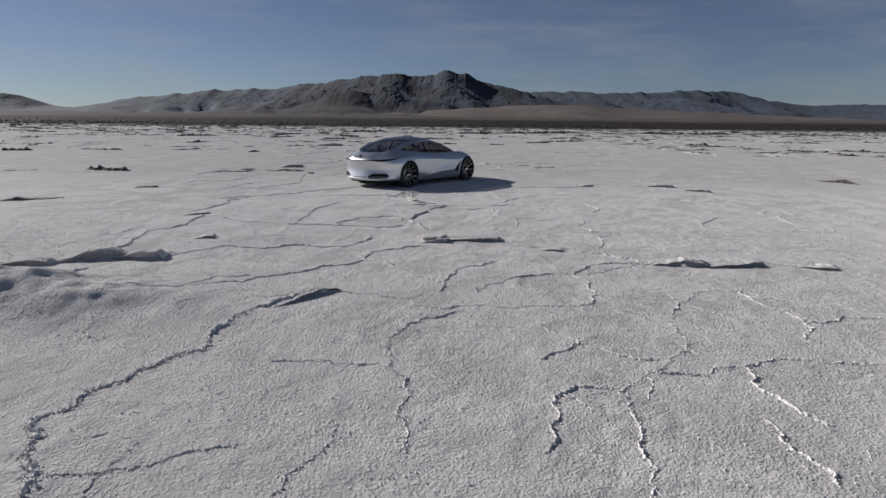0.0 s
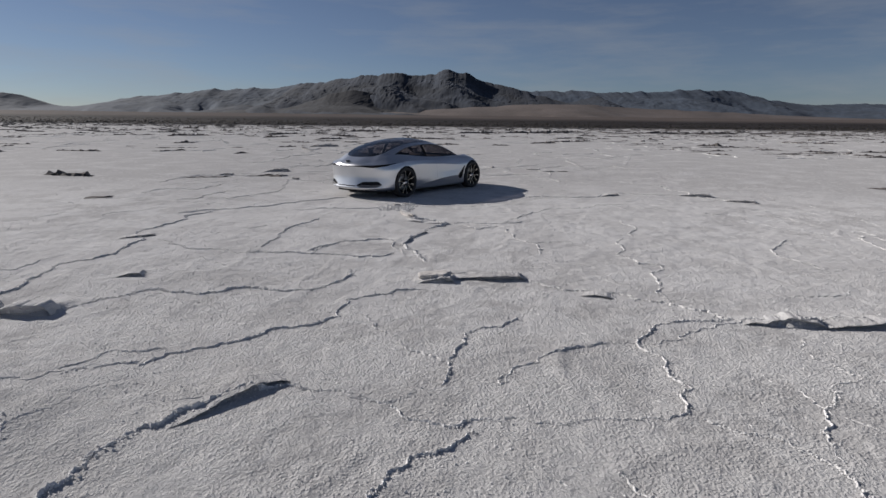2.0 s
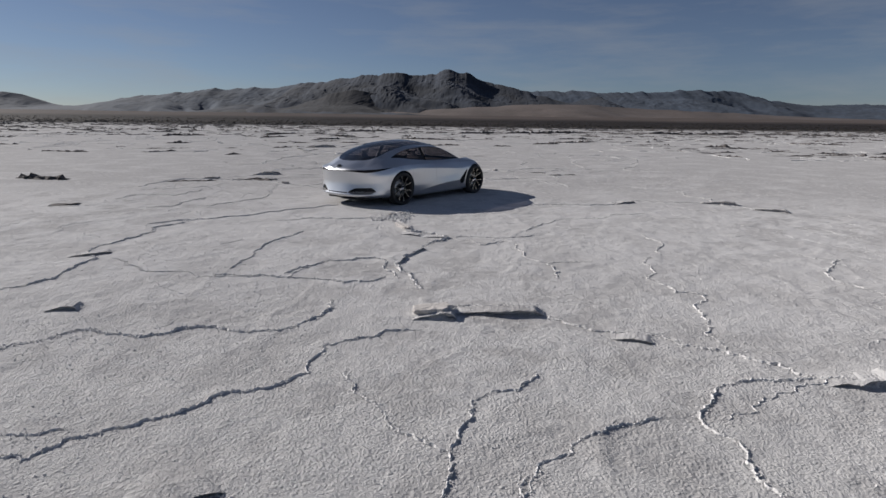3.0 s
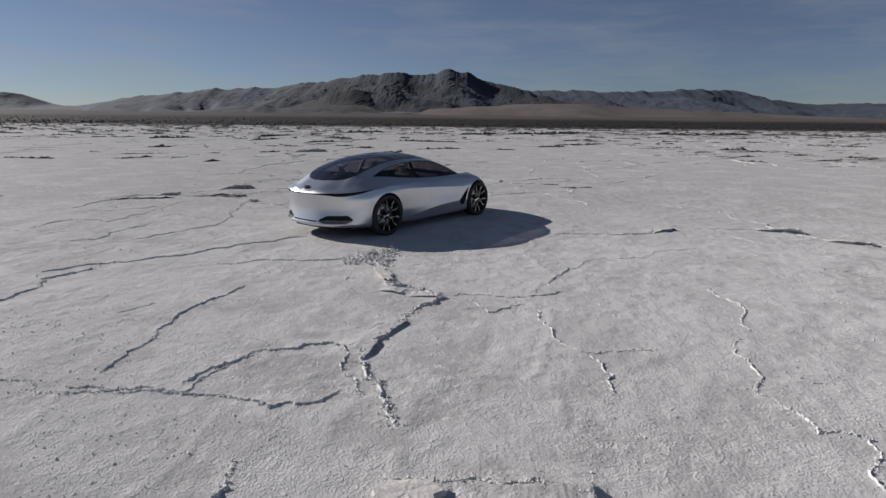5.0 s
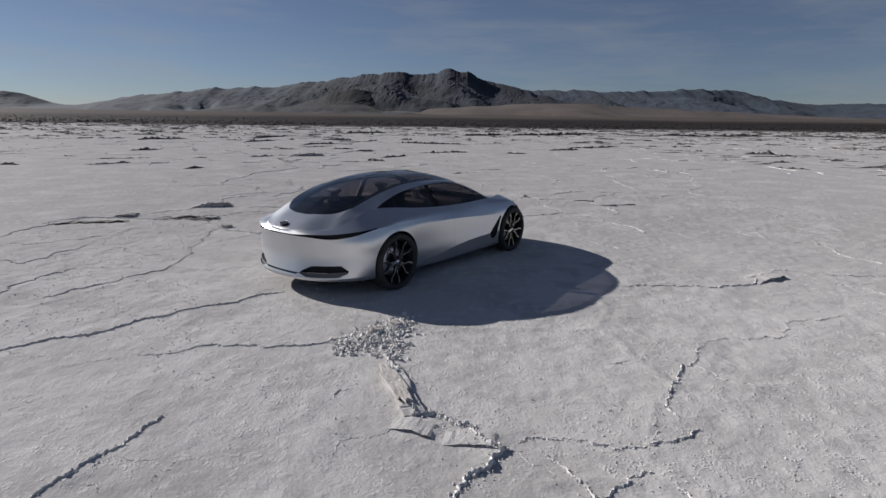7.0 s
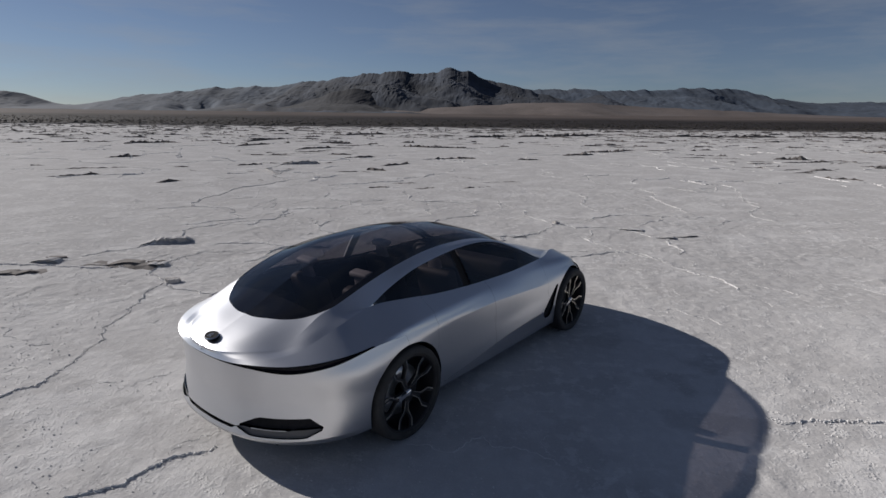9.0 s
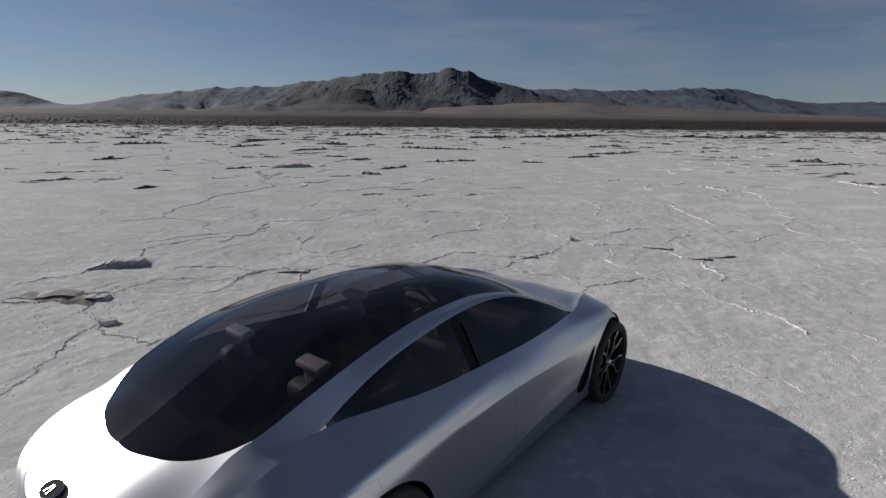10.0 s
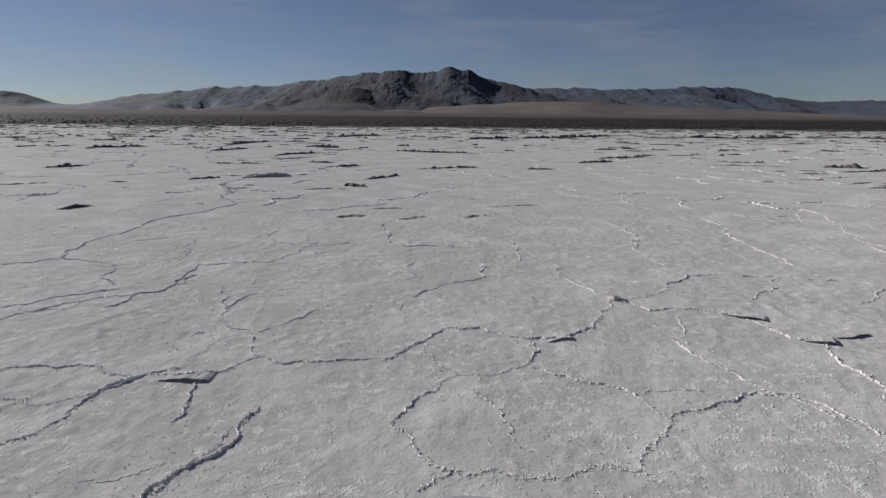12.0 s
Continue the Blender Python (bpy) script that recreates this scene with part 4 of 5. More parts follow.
for a, b, high in (((0.6, 88), (7.2, 94), .30), ((7.5, 91), (25, 106), .38), ((30, 103), (56, 108), .36), ((58, 110), (76, 103), .30), ((6.9, 51.2), (9.7, 52.6), .16),
                   ((9.0, 55), (14.8, 60), .20), ((-6.0, 62.1), (1.1, 59.6), .18), ((-13.1, 54.3), (-10.6, 59), .16), ((-7.6, 46.8), (-5.8, 48.1), .10), ((21, 50), (23.2, 49.5), .20),
                   ((-4.6, 41), (-3.1, 43.1), .12), ((-2.5, 46.4), (1.1, 47.2), .13), ((3.2, 46.7), (4.9, 46.9), .10), ((-11.9, 40.2), (-10.6, 41.1), .12), ((-21.5, 44.4), (-20.2, 46.2), .14),
                   ((-31, 61.7), (-27.9, 63.1), .2), ((-19.5, 59), (-18, 63.2), .18), ((-17.2, 91), (-11.6, 100), .3), ((-11.8, 32.4), (-11.0, 33.2), .10), ((-3.7, 31.9), (-2.9, 32.2), .06),
                   ((-2.0, 31.7), (-1.2, 32.3), .06), ((-0.4, 32), (1.0, 32.7), .06), ((14.6, 68.4), (16.5, 68.7), .22), ((-10.1, 12.7), (-8.8, 13.4), .09), ((-13.4, 20.6), (-11.4, 20.2), .14),
                   ((-15.8, 19.6), (-14.6, 20.0), .08), ((-8.5, 20.1), (-7.0, 20.6), .07), ((-6.7, 21.1), (-5.4, 21.0), .07), ((13.2, 19.8), (14.0, 18.9), .09), ((-22, 67), (-20, 79), .2),
                   ((-26, 31.7), (-24.3, 32.1), .14), ((-8.5, 15.3), (-7.8, 15.7), .06), ((-9.9, 41.2), (-8.4, 42.4), .16), ((-11.4, 41.8), (-7.0, 43.0), .10)):
    ob = joined("heaved_crust", [upheaval("heaved_crust", a, b, high, 0.35 + 1.6 * high, SILT_SHADED)], SILT_SHADED, None, "heaved ridge of silty salt crust, its shade put into the colour")
    tagged(ob, category="crust ridge", group="heaved crust ridges")

strewn = []
for k in range(4300):
    d = 33 + 163 * rs.rand() ** 0.85
    px, py = (rs.rand() * 2 - 1) * (14 + 0.95 * d), d
    if py < 60 and fractal(np.array([px]), np.array([py]), .06, 2, 6)[0] < .47:
        continue
    long = (0.5 + 2.6 * rs.rand() ** 2) * (0.7 + d / 130)
    turn = rs.randn() * 0.5
    high = (0.03 + 0.14 * rs.rand() ** 3) * (0.5 + d / 140)
    strewn.append(upheaval("x", (px, py), (px + long * math.cos(turn), py + long * math.sin(turn)), high, 0.25 + 1.4 * high, SILT_SHADED))
joined("far_crust", strewn, SILT_SHADED, GROUND_OB, "low broken ridges strewn over the far pan", "stuff")


# ---- scrub along the far edge of the pan ----
def scrub_belt():
    out = []
    for k in range(7000):
        d = 195 + 420 * rs.rand() ** 1.5
        px, py = (rs.rand() * 2 - 1) * (60 + 0.95 * d), d + 30 * rs.rand()
        s = 0.15 + 0.40 * rs.rand() ** 2
        v = CRUMB * (0.7 + 0.6 * rs.rand(6, 1)) * (1.8 * s, 1.4 * s, 0.6 * s) + 0.15 * s * rs.randn(6, 3)
        v += (px, py, float(heights(np.array(px), np.array(py))) + 0.25 * s)
        out.append((v, CRUMB_F))
    joined("scrub", out, SCRUB, None, "belt of low dark desert scrub", "stuff")


scrub_belt()


# ---- car ----
NR, NM, NF = 44, 150, 40


def body_line(rear, front, width, height, rear_round=0.80, front_round=0.75, power=2.3, wide=1.035):
    """Half of one level line of the body: from the middle of the tail round the corner, along the flank, to the nose."""
    a = np.linspace(0, np.pi / 2, NR, endpoint=False)
    b = np.linspace(np.pi / 2, 0, NF)
    e = 2 / power
    x = np.concatenate([rear + rear_round * (1 - np.cos(a) ** e), np.linspace(rear + rear_round, front - front_round, NM, endpoint=False),
                        front - front_round * (1 - np.cos(b) ** e)])
    share = np.concatenate([np.sin(a) ** e, np.ones(NM), np.sin(b) ** e])
    return np.stack([x, wide * curve_fn(*width)(x) * share, curve_fn(*height)(x)], -1)


def across(rows, counts, creases=(), tail_creases=()):
    """Smooth surface through control lines; counts: how many strips lie between one line and the next.
    Tail creases are sharp round the tail and soften along the flank; line 5 is sharp along the doors."""
    out = []
    R = [2 * rows[0] - rows[1]] + rows + [2 * rows[-1] - rows[-2]]
    for k, n in enumerate(counts):
        p0, p1, p2, p3 = R[k:k + 4]
        for i in range(n):
            t = 0.5 - 0.5 * math.cos(math.pi * i / n)
            w1 = 1.0 if k in creases else 0.0
            w2 = 1.0 if k + 1 in creases else 0.0
            if k in tail_creases:
                w1 = np.clip((0.15 - p1[:, :1]) / 0.4, 0, 1)
            if k == 5:
                w1 = np.clip((p1[:, :1] - 0.45) / 0.5, 0, 1) * np.clip((2.45 - p1[:, :1]) / 0.3, 0, 1)
            if k + 1 == 5:
                w2 = np.clip((p1[:, :1] - 0.45) / 0.5, 0, 1) * np.clip((2.45 - p1[:, :1]) / 0.3, 0, 1)
            if k + 1 in tail_creases:
                w2 = np.clip((0.15 - p1[:, :1]) / 0.4, 0, 1)
            h1 = w1 * (p2 - p1) + (1 - w1) * (p2 - p0) * 0.5
            h2 = w2 * (p2 - p1) + (1 - w2) * (p3 - p1) * 0.5
            # keep the ends of long and short strips from overshooting
            d = np.linalg.norm(p2 - p1, axis=1, keepdims=True) + 1e-6
            h1 = h1 * np.minimum(1, 1.3 * d / (np.linalg.norm(h1, axis=1, keepdims=True) + 1e-6))
            h2 = h2 * np.minimum(1, 1.3 * d / (np.linalg.norm(h2, axis=1, keepdims=True) + 1e-6))
            out.append((2 * t**3 - 3 * t**2 + 1) * p1 + (t**3 - 2 * t**2 + t) * h1 + (3 * t**2 - 2 * t**3) * p2 + (t**3 - t**2) * h2)
    out.append(rows[-1])
    return np.array(out)


def car_surface():
    """The outer skin of one half as a grid: level lines of the flank, then the roof lines up to the middle."""
    low = [
        body_line(-0.98, 3.60, ((-1, .84), (-.4, .86), (0, .86), (2.2, .87), (3.7, .80)), ((-1, .215), (-.5, .20), (0, .18), (2.2, .16), (3.7, .20))),
        body_line(-1.085, 3.70, ((-1, .92), (-.4, .945), (.5, .915), (2.2, .925), (2.9, .95), (3.7, .90)), ((-1.1, .245), (-.4, .235), (.5, .205), (2.2, .185), (3.7, .24))),
        body_line(-1.115, 3.74, ((-1, .94), (-.4, .965), (.5, .94), (.84, .955), (1.4, .970), (2.2, .978), (2.9, .97), (3.7, .92)),
                  ((-1.1, .285), (-.4, .285), (.6, .27), (.84, .30), (1.38, .37), (2.1, .41), (2.9, .40), (3.7, .33))),
        body_line(-1.09, 3.74, ((-1, .94), (-.4, .98), (0, .99), (.6, .965), (1.2, .962), (2.2, .970), (2.9, .98), (3.7, .92)),
                  ((-1.1, .37), (-.4, .38), (.6, .40), (1.38, .46), (2.1, .49), (2.9, .50), (3.7, .43))),
        body_line(-1.06, 3.73, ((-1, .94), (-.4, .985), (0, 1.0), (.6, .966), (1.2, .954), (2.2, .960), (2.9, .985), (3.7, .90)),
                  ((-1.1, .53), (-.4, .56), (.6, .57), (2.1, .58), (2.9, .60), (3.7, .52))),
        body_line(-1.068, 3.70, ((-1, .94), (-.4, .985), (0, 1.0), (.58, .970), (1.2, .945), (1.7, .945), (2.2, .950), (2.9, .975), (3.7, .86)),
                  ((-1.1, .70), (-.4, .72), (0, .77), (.55, .80), (.9, .792), (1.35, .772), (2.1, .72), (2.3, .71), (2.9, .73), (3.7, .58))),
        body_line(-1.082, 3.68, ((-1, .93), (-.4, .947), (0, .975), (.58, .955), (1.2, .915), (1.7, .912), (2.2, .915), (2.9, .94), (3.7, .82)),
                  ((-1.09, .797), (-1.03, .795), (-.9, .776), (-.7, .797), (-.33, .866), (0, .868), (.55, .852), (1.35, .835), (2.2, .80), (2.9, .805), (3.7, .61))),
        body_line(-1.098, 3.66, ((-1, .925), (-.4, .937), (0, .952), (.58, .918), (1.2, .880), (1.7, .876), (2.2, .875), (2.9, .885), (3.7, .77)),
                  ((-1.09, .815), (-1.03, .828), (-.9, .835), (-.7, .85), (-.33, .875), (0, .915), (.55, .92), (1.55, .882), (2.2, .885), (2.9, .875), (3.7, .63))),
    ]
    belt = body_line(-1.085, 3.62, ((-1.1, .88), (-.8, .775), (-.6, .728), (-.38, .738), (-.1, .722), (.2, .775), (.5, .805), (1, .812), (2.3, .822), (2.5, .80), (2.9, .69), (3.3, .62), (3.7, .58)),
                     ((-1.1, .838), (-.95, .856), (-.8, .876), (-.6, .938), (-.38, 1.022), (-.1, 1.062), (.2, 1.05), (.5, 1.016), (1, .972), (1.6, .952), (2.27, .956), (2.5, .95), (2.9, .95), (3.2, .875), (3.5, .745), (3.7, .64)), wide=1.02)
    x = belt[:, 0]
    share = body_line(-1.085, 3.62, ((-1.1, 1.0), (3.7, 1.0)), ((-1.1, 0.0), (3.7, 0.0)), wide=1.0)[:, 1]
    rail_low = np.stack([x, curve_fn((-1.1, .72), (-.8, .705), (-.6, .675), (-.38, .688), (-.1, .733), (.02, .722), (.31, .708), (.76, .664), (1.0, .644), (1.3, .636), (1.5, .646), (1.7, .668), (2.1, .765), (2.38, .812), (2.55, .758), (2.9, .640), (3.3, .555), (3.7, .50))(x) * share,
                         curve_fn((-1.1, .848), (-1.0, .866), (-.8, .886), (-.6, .968), (-.38, 1.052), (-.1, 1.074), (.02, 1.12), (.31, 1.212), (.76, 1.262), (1.0, 1.274), (1.3, 1.279), (1.5, 1.270), (1.7, 1.240), (2.1, 1.092), (2.38, .965), (2.55, .938), (2.9, .922), (3.2, .855), (3.5, .748), (3.7, .64))(x)], -1)
    rail_up = np.stack([x, curve_fn((-1.1, .64), (-.79, .652), (-.6, .60), (-.5, .588), (-.35, .618), (-.09, .638), (.37, .622), (.81, .575), (1.1, .552), (1.35, .558), (1.7, .612), (2.05, .680), (2.4, .772), (2.55, .710), (2.9, .565), (3.3, .47), (3.7, .40))(x) * share,
                        curve_fn((-1.1, .856), (-1.0, .878), (-.79, .900), (-.6, .992), (-.5, 1.048), (-.35, 1.112), (-.09, 1.203), (.37, 1.298), (.81, 1.326), (1.1, 1.322), (1.35, 1.314), (1.7, 1.262), (2.05, 1.142), (2.4, .978), (2.55, .942), (2.9, .915), (3.2, .85), (3.5, .745), (3.7, .64))(x)], -1)
    inner = np.stack([x, rail_up[:, 1] * 0.55,
                      curve_fn((-1.1, .850), (-1.07, .868), (-1.02, .887), (-.88, .939), (-.73, .993), (-.6, 1.045), (-.28, 1.180), (.18, 1.338), (.66, 1.404), (1.2, 1.402), (1.6, 1.350), (2.0, 1.232), (2.3, 1.085), (2.55, .958), (2.75, .915), (2.9, .90), (3.2, .85), (3.5, .75), (3.7, .64))(x)], -1)
    mid = np.stack([x, x * 0,
                    curve_fn((-1.1, .850), (-1.07, .871), (-1.02, .892), (-.88, .947), (-.73, 1.006), (-.6, 1.060), (-.28, 1.207), (.18, 1.362), (.66, 1.434), (1.2, 1.432), (1.6, 1.380), (2.0, 1.262), (2.3, 1.118), (2.6, .965), (2.75, .925), (2.9, .91), (3.2, .86), (3.5, .76), (3.7, .64))(x)], -1)
    rows = low + [belt, rail_low, rail_up, inner, mid]
    counts = [2, 3, 6, 10, 10, 10, 5, 10, 14, 10, 18, 12]
    marks = np.concatenate([[0], np.cumsum(counts)])
    return across(rows, counts, (2, 8, 10), (6, 7)), marks


def polygon_inside(px, py, poly):
    inside = np.zeros(px.shape, bool)
    for (x0, y0), (x1, y1) in zip(poly, poly[1:] + poly[:1]):
        hit = ((y0 > py) != (y1 > py)) & (px < (x1 - x0) * (py - y0) / (y1 - y0 + 1e-12) + x0)
        inside ^= hit
    return inside


def to_outline(px, py, poly):
    """The nearest place on a closed outline."""
    best = np.full(px.shape, 1e9)
    qx, qy = px.copy(), py.copy()
    for (x0, y0), (x1, y1) in zip(poly, poly[1:] + poly[:1]):
        dx, dy = x1 - x0, y1 - y0
        t = np.clip(((px - x0) * dx + (py - y0) * dy) / (dx * dx + dy * dy + 1e-12), 0, 1)
        ex, ey = x0 + t * dx, y0 + t * dy
        d = np.hypot(px - ex, py - ey)
        near = d < best
        best, qx, qy = np.where(near, d, best), np.where(near, ex, qx), np.where(near, ey, qy)
    return qx, qy


def ring(cx, cy, r, n=64):
    return [(cx + r * math.cos(2 * math.pi * i / n), cy + r * math.sin(2 * math.pi * i / n)) for i in range(n)]


WHEEL_R = 0.378
AXLES = (0.0, 2.9)
SIDE_VENT = [(2.20, .40), (2.32, .29), (2.40, .33), (2.45, .46), (2.55, .665), (2.51, .665), (2.36, .53)]
REAR_VENT = [(.34, .352), (.50, .435), (.81, .445), (.88, .370), (.60, .358)]
VENT_SHELF = [(.30, .345), (.60, .352), (.885, .364), (.80, .305), (.45, .300)]
FOOT_SLOT = [(-.60, .318), (-.60, .338), (.60, .338), (.60, .318)]
TAIL_EDGE = curve_fn((0, -.735), (.10, -.733), (.24, -.70), (.37, -.645), (.48, -.56), (.56, -.47), (.64, -.34))
SCREEN_FOOT = curve_fn((0, 2.60), (.2, 2.59), (.35, 2.56), (.5, 2.515), (.6, 2.475), (.7, 2.42), (.80, 2.36))
ROOF_GLASS = [(float(TAIL_EDGE(v)), v) for v in np.linspace(0, .64, 33)] + [(2.34, .90)] + [(float(SCREEN_FOOT(v)), v) for v in np.linspace(.80, 0, 41)] + [(2.58, -.1), (-.6, -.1)]


def build_car():
    car = new("car")
    tagged(car, "silver fastback concept saloon with tinted glass roof parked on salt", "car")
    S, marks = car_surface()
    nv, nu = S.shape[:2]
    P = S.reshape(-1, 3).copy()
    ids = np.arange(nv * nu).reshape(nv, nu)
    F = np.stack([ids[:-1, :-1], ids[:-1, 1:], ids[1:, 1:], ids[1:, :-1]], -1).reshape(-1, 4)
    strip = np.repeat(np.arange(nv - 1), nu - 1)
    col = np.tile(np.arange(nu - 1), nv - 1)
    C = P[F].mean(1)
    x, y, z = C.T
    label = np.full(len(F), "front_fender", dtype=object)
    flank = strip < marks[8]
    belt_up = ~flank
    side_glass = (strip >= marks[8]) & (strip < marks[9])
    rail = (strip >= marks[9]) & (strip < marks[10])
    # panels of the flank
    label[x < 2.33] = "front_door"
    label[(x < 1.28)] = "rear_door"
    label[(x < 0.36)] = "rear_quarter"
    label[flank & (x < -.02) & (strip < marks[6])] = "rear_bumper"
    label[flank & (x > 2.92) & (strip < marks[6])] = "front_bumper"
    label[(strip < marks[2]) & (x > .38) & (x < 2.5)] = "sill"
    label[(strip < marks[2]) & (x < -.55)] = "bumper_lip"
    label[(strip >= marks[6]) & (strip < marks[7]) & (x < -.33)] = "tail_lamp"
    # upper panels
    label[rail & (x < 2.42) & (x > -.1)] = "roof_rail"
    label[rail & (x <= -.1)] = "rear_quarter"
    label[(strip >= marks[10]) & (x < .5)] = "boot_lid"
    label[(strip >= marks[10]) & (x > 2.2)] = "bonnet"
    label[side_glass & (x > -.1) & (x < 2.40)] = "side_window"
    label[side_glass & (x > .97) & (x < 1.08)] = "door_pillar"
    label[side_glass & (x >= 1.08) & (x < 2.40)] = "front_side_window"

    # normals of the whole skin, so that the panels shade as one
    def normals_of(V):
        n = np.cross(V[F[:, 2]] - V[F[:, 0]], V[F[:, 3]] - V[F[:, 1]])
        out = np.zeros_like(V)
        for k in range(4):
            np.add.at(out, F[:, k], n)
        # both halves meet in the middle
        out[np.abs(V[:, 1]) < 1e-4, 1] = 0
        return out / (np.linalg.norm(out, axis=1, keepdims=True) + 1e-12)

    N0 = normals_of(P)

    def cut(name, mask, a, b, poly):
        inside = mask & polygon_inside(C[:, a], C[:, b], poly)
        label[inside] = name
        hit_in = np.zeros(len(P), bool)
        hit_out = np.zeros(len(P), bool)
        hit_in[F[inside].ravel()] = True
        hit_out[F[mask & ~inside].ravel()] = True
        edge = hit_in & hit_out
        qx, qy = to_outline(P[edge][:, a], P[edge][:, b], poly)
        moved, n0 = P[edge], N0[edge]
        c = 3 - a - b
        da, db = qx - moved[:, a], qy - moved[:, b]
        slide = -(n0[:, a] * da + n0[:, b] * db) / np.where(np.abs(n0[:, c]) < .2, .2 * np.sign(n0[:, c] + 1e-9), n0[:, c])
        moved[:, a], moved[:, b] = qx, qy
        moved[:, c] += np.clip(slide, -.03, .03)
        P[edge] = moved

    for ax in AXLES:
        cut("well", flank & (np.abs(x - ax) < .6), 0, 2, ring(ax, WHEEL_R + .004, 0.408))
    cut("side_vent", flank & (x > 2) & (x < 2.8), 0, 2, SIDE_VENT)
    tail = flank & (x < -.5)
    cut("rear_vent", tail, 1, 2, REAR_VENT)
    cut("vent_shelf", tail & (label != "rear_vent"), 1, 2, VENT_SHELF)
    cut("vent_slot", tail & (label != "rear_vent") & (label != "vent_shelf"), 1, 2, FOOT_SLOT)
    cut("roof_glass", strip >= marks[10], 0, 1, ROOF_GLASS)

    NRM = normals_of(P)
    if NRM[ids[nv // 3, nu // 2], 1] < 0:
        NRM = -NRM
        F[:] = F[:, ::-1]

    def piece(sel, shift=0.0, gap=0.0, sides=(1,), both=False):
        """Vertices, faces and normals of some faces; gap draws their border in."""
        use = F[sel]
        keep = np.unique(use)
        back = np.full(len(P), -1)
        back[keep] = np.arange(len(keep))
        V, N = P[keep] + shift * NRM[keep], NRM[keep]
        f = back[use]
        if gap:
            edges = np.sort(np.concatenate([f[:, [0, 1]], f[:, [1, 2]], f[:, [2, 3]], f[:, [3, 0]]]), axis=1)
            pairs, n = np.unique(edges, axis=0, return_counts=True)
            border = np.zeros(len(V), bool)
            border[pairs[n == 1].ravel()] = True
            to = np.zeros_like(V)
            cnt = np.zeros(len(V))
            centre = V[f].mean(1)
            for k in range(4):
                np.add.at(to, f[:, k], centre)
                np.add.at(cnt, f[:, k], 1)
            way = to / cnt[:, None] - V
            way /= np.linalg.norm(way, axis=1, keepdims=True) + 1e-9
            move = border & (np.abs(V[:, 1]) > 1e-3)
            V = V + np.where(move[:, None], way * gap, 0)
        if both:
            W, M = V * (1, -1, 1), N * (1, -1, 1)
            n0 = len(V)
            V, N = np.concatenate([V, W]), np.concatenate([N, M])
            f = np.concatenate([f, f[:, ::-1] + n0])
        return V, f, N

    def skin(name, keys, mat, label_text="", shift=0.0, gap=0.003, mirror="two"):
        sel = np.isin(label, keys)
        if mirror == "one":
            V, f, N = piece(sel, shift, gap, both=True)
            return [part(name, mesh_from(name, V, f, mat, True, N), mat, car, label_text)]
        out = []
        V, f, N = piece(sel, shift, gap)
        for s in (1, -1):
            g = f if s == 1 else f[:, ::-1]
            out.append(part(name, mesh_from(name, V * (1, s, 1), g, mat, True, N * (1, s, 1)), mat, car, label_text))
        return out

    for name, seam in (("front_fender", 0.0), ("front_door", 0.0012), ("rear_door", 0.0012), ("rear_quarter", 0.0), ("sill", 0.0)):
        skin(name, [name], PAINT, gap=seam)
    skin("roof_rail", ["roof_rail"], PAINT, "arched silver roof rail", gap=0.0)
    for name in ("rear_bumper", "front_bumper", "boot_lid", "bonnet"):
        skin(name, [name], PAINT, "", mirror="one", gap=0.0012 if name in ("bonnet", "rear_bumper") else 0.0)
    skin("bumper_lip", ["bumper_lip"], PAINT, "bright lower bumper lip", mirror="one", gap=0.0)
    skin("tail_lamp", ["tail_lamp"], LENS, "thin smoked lamp strip", shift=-0.025, gap=0.0, mirror="one")
    skin("rear_vent", ["rear_vent"], BLACK, "black bumper vent", shift=-0.05, gap=0.0)
    skin("vent_shelf", ["vent_shelf"], GREY, "satin grey shelf below the vent", shift=-0.018, gap=0.0)
    skin("vent_slot", ["vent_slot"], BLACK, "black slot above the lip", shift=-0.02, gap=0.0, mirror="one")
    skin("side_vent", ["side_vent"], BLACK, "black slanted vent behind the wheel", shift=-0.045, gap=0.0)
    skin("rear_side_window", ["side_window"], GLASS, "tinted side window", shift=-0.004, gap=0.0)
    skin("front_side_window", ["front_side_window"], GLASS, "tinted side window", shift=-0.004, gap=0.0)
    skin("door_pillar", ["door_pillar"], SHELL, "black pillar behind the glass", shift=-0.02, gap=0.0)
    skin("roof_glass", ["roof_glass"], GLASS, "one-piece tinted roof and tail glass", shift=-0.002, gap=0.0, mirror="one")
    # black border printed along the edge of the roof glass
    rim_band = (label == "roof_glass") & ((strip < marks[10] + 6) | (x < -.50))
    V, f, N = piece(rim_band, -0.008, 0.0, both=True)
    part("glass_border", mesh_from("glass_border", V, f, SHELL, True, N), SHELL, car, "black printed border of the roof glass")
    # black lining inside the panels
    solid = ~np.isin(label, ["side_window", "front_side_window", "roof_glass", "well", "door_pillar"])
    V, f, N = piece(solid, -0.028, 0.0, both=True)
    part("inner_lining", mesh_from("inner_lining", V, f[:, ::-1], SHELL), SHELL, car, "black inner lining")
    # rim of the openings: the panel edge turns inwards
    for names, depth, mat, title in ((("well",), 0.06, SHELL, "wheel_arch"), (("rear_vent",), 0.05, BLACK, "vent_frame"), (("side_vent",), 0.045, BLACK, "vent_frame")):
        sel = np.isin(label, names)
        use = F[sel]
        e = np.concatenate([use[:, [0, 1]], use[:, [1, 2]], use[:, [2, 3]], use[:, [3, 0]]])
        key = np.sort(e, axis=1)
        _, first, n = np.unique(key, axis=0, return_index=True, return_counts=True)
        rim_e = e[first[n == 1]]
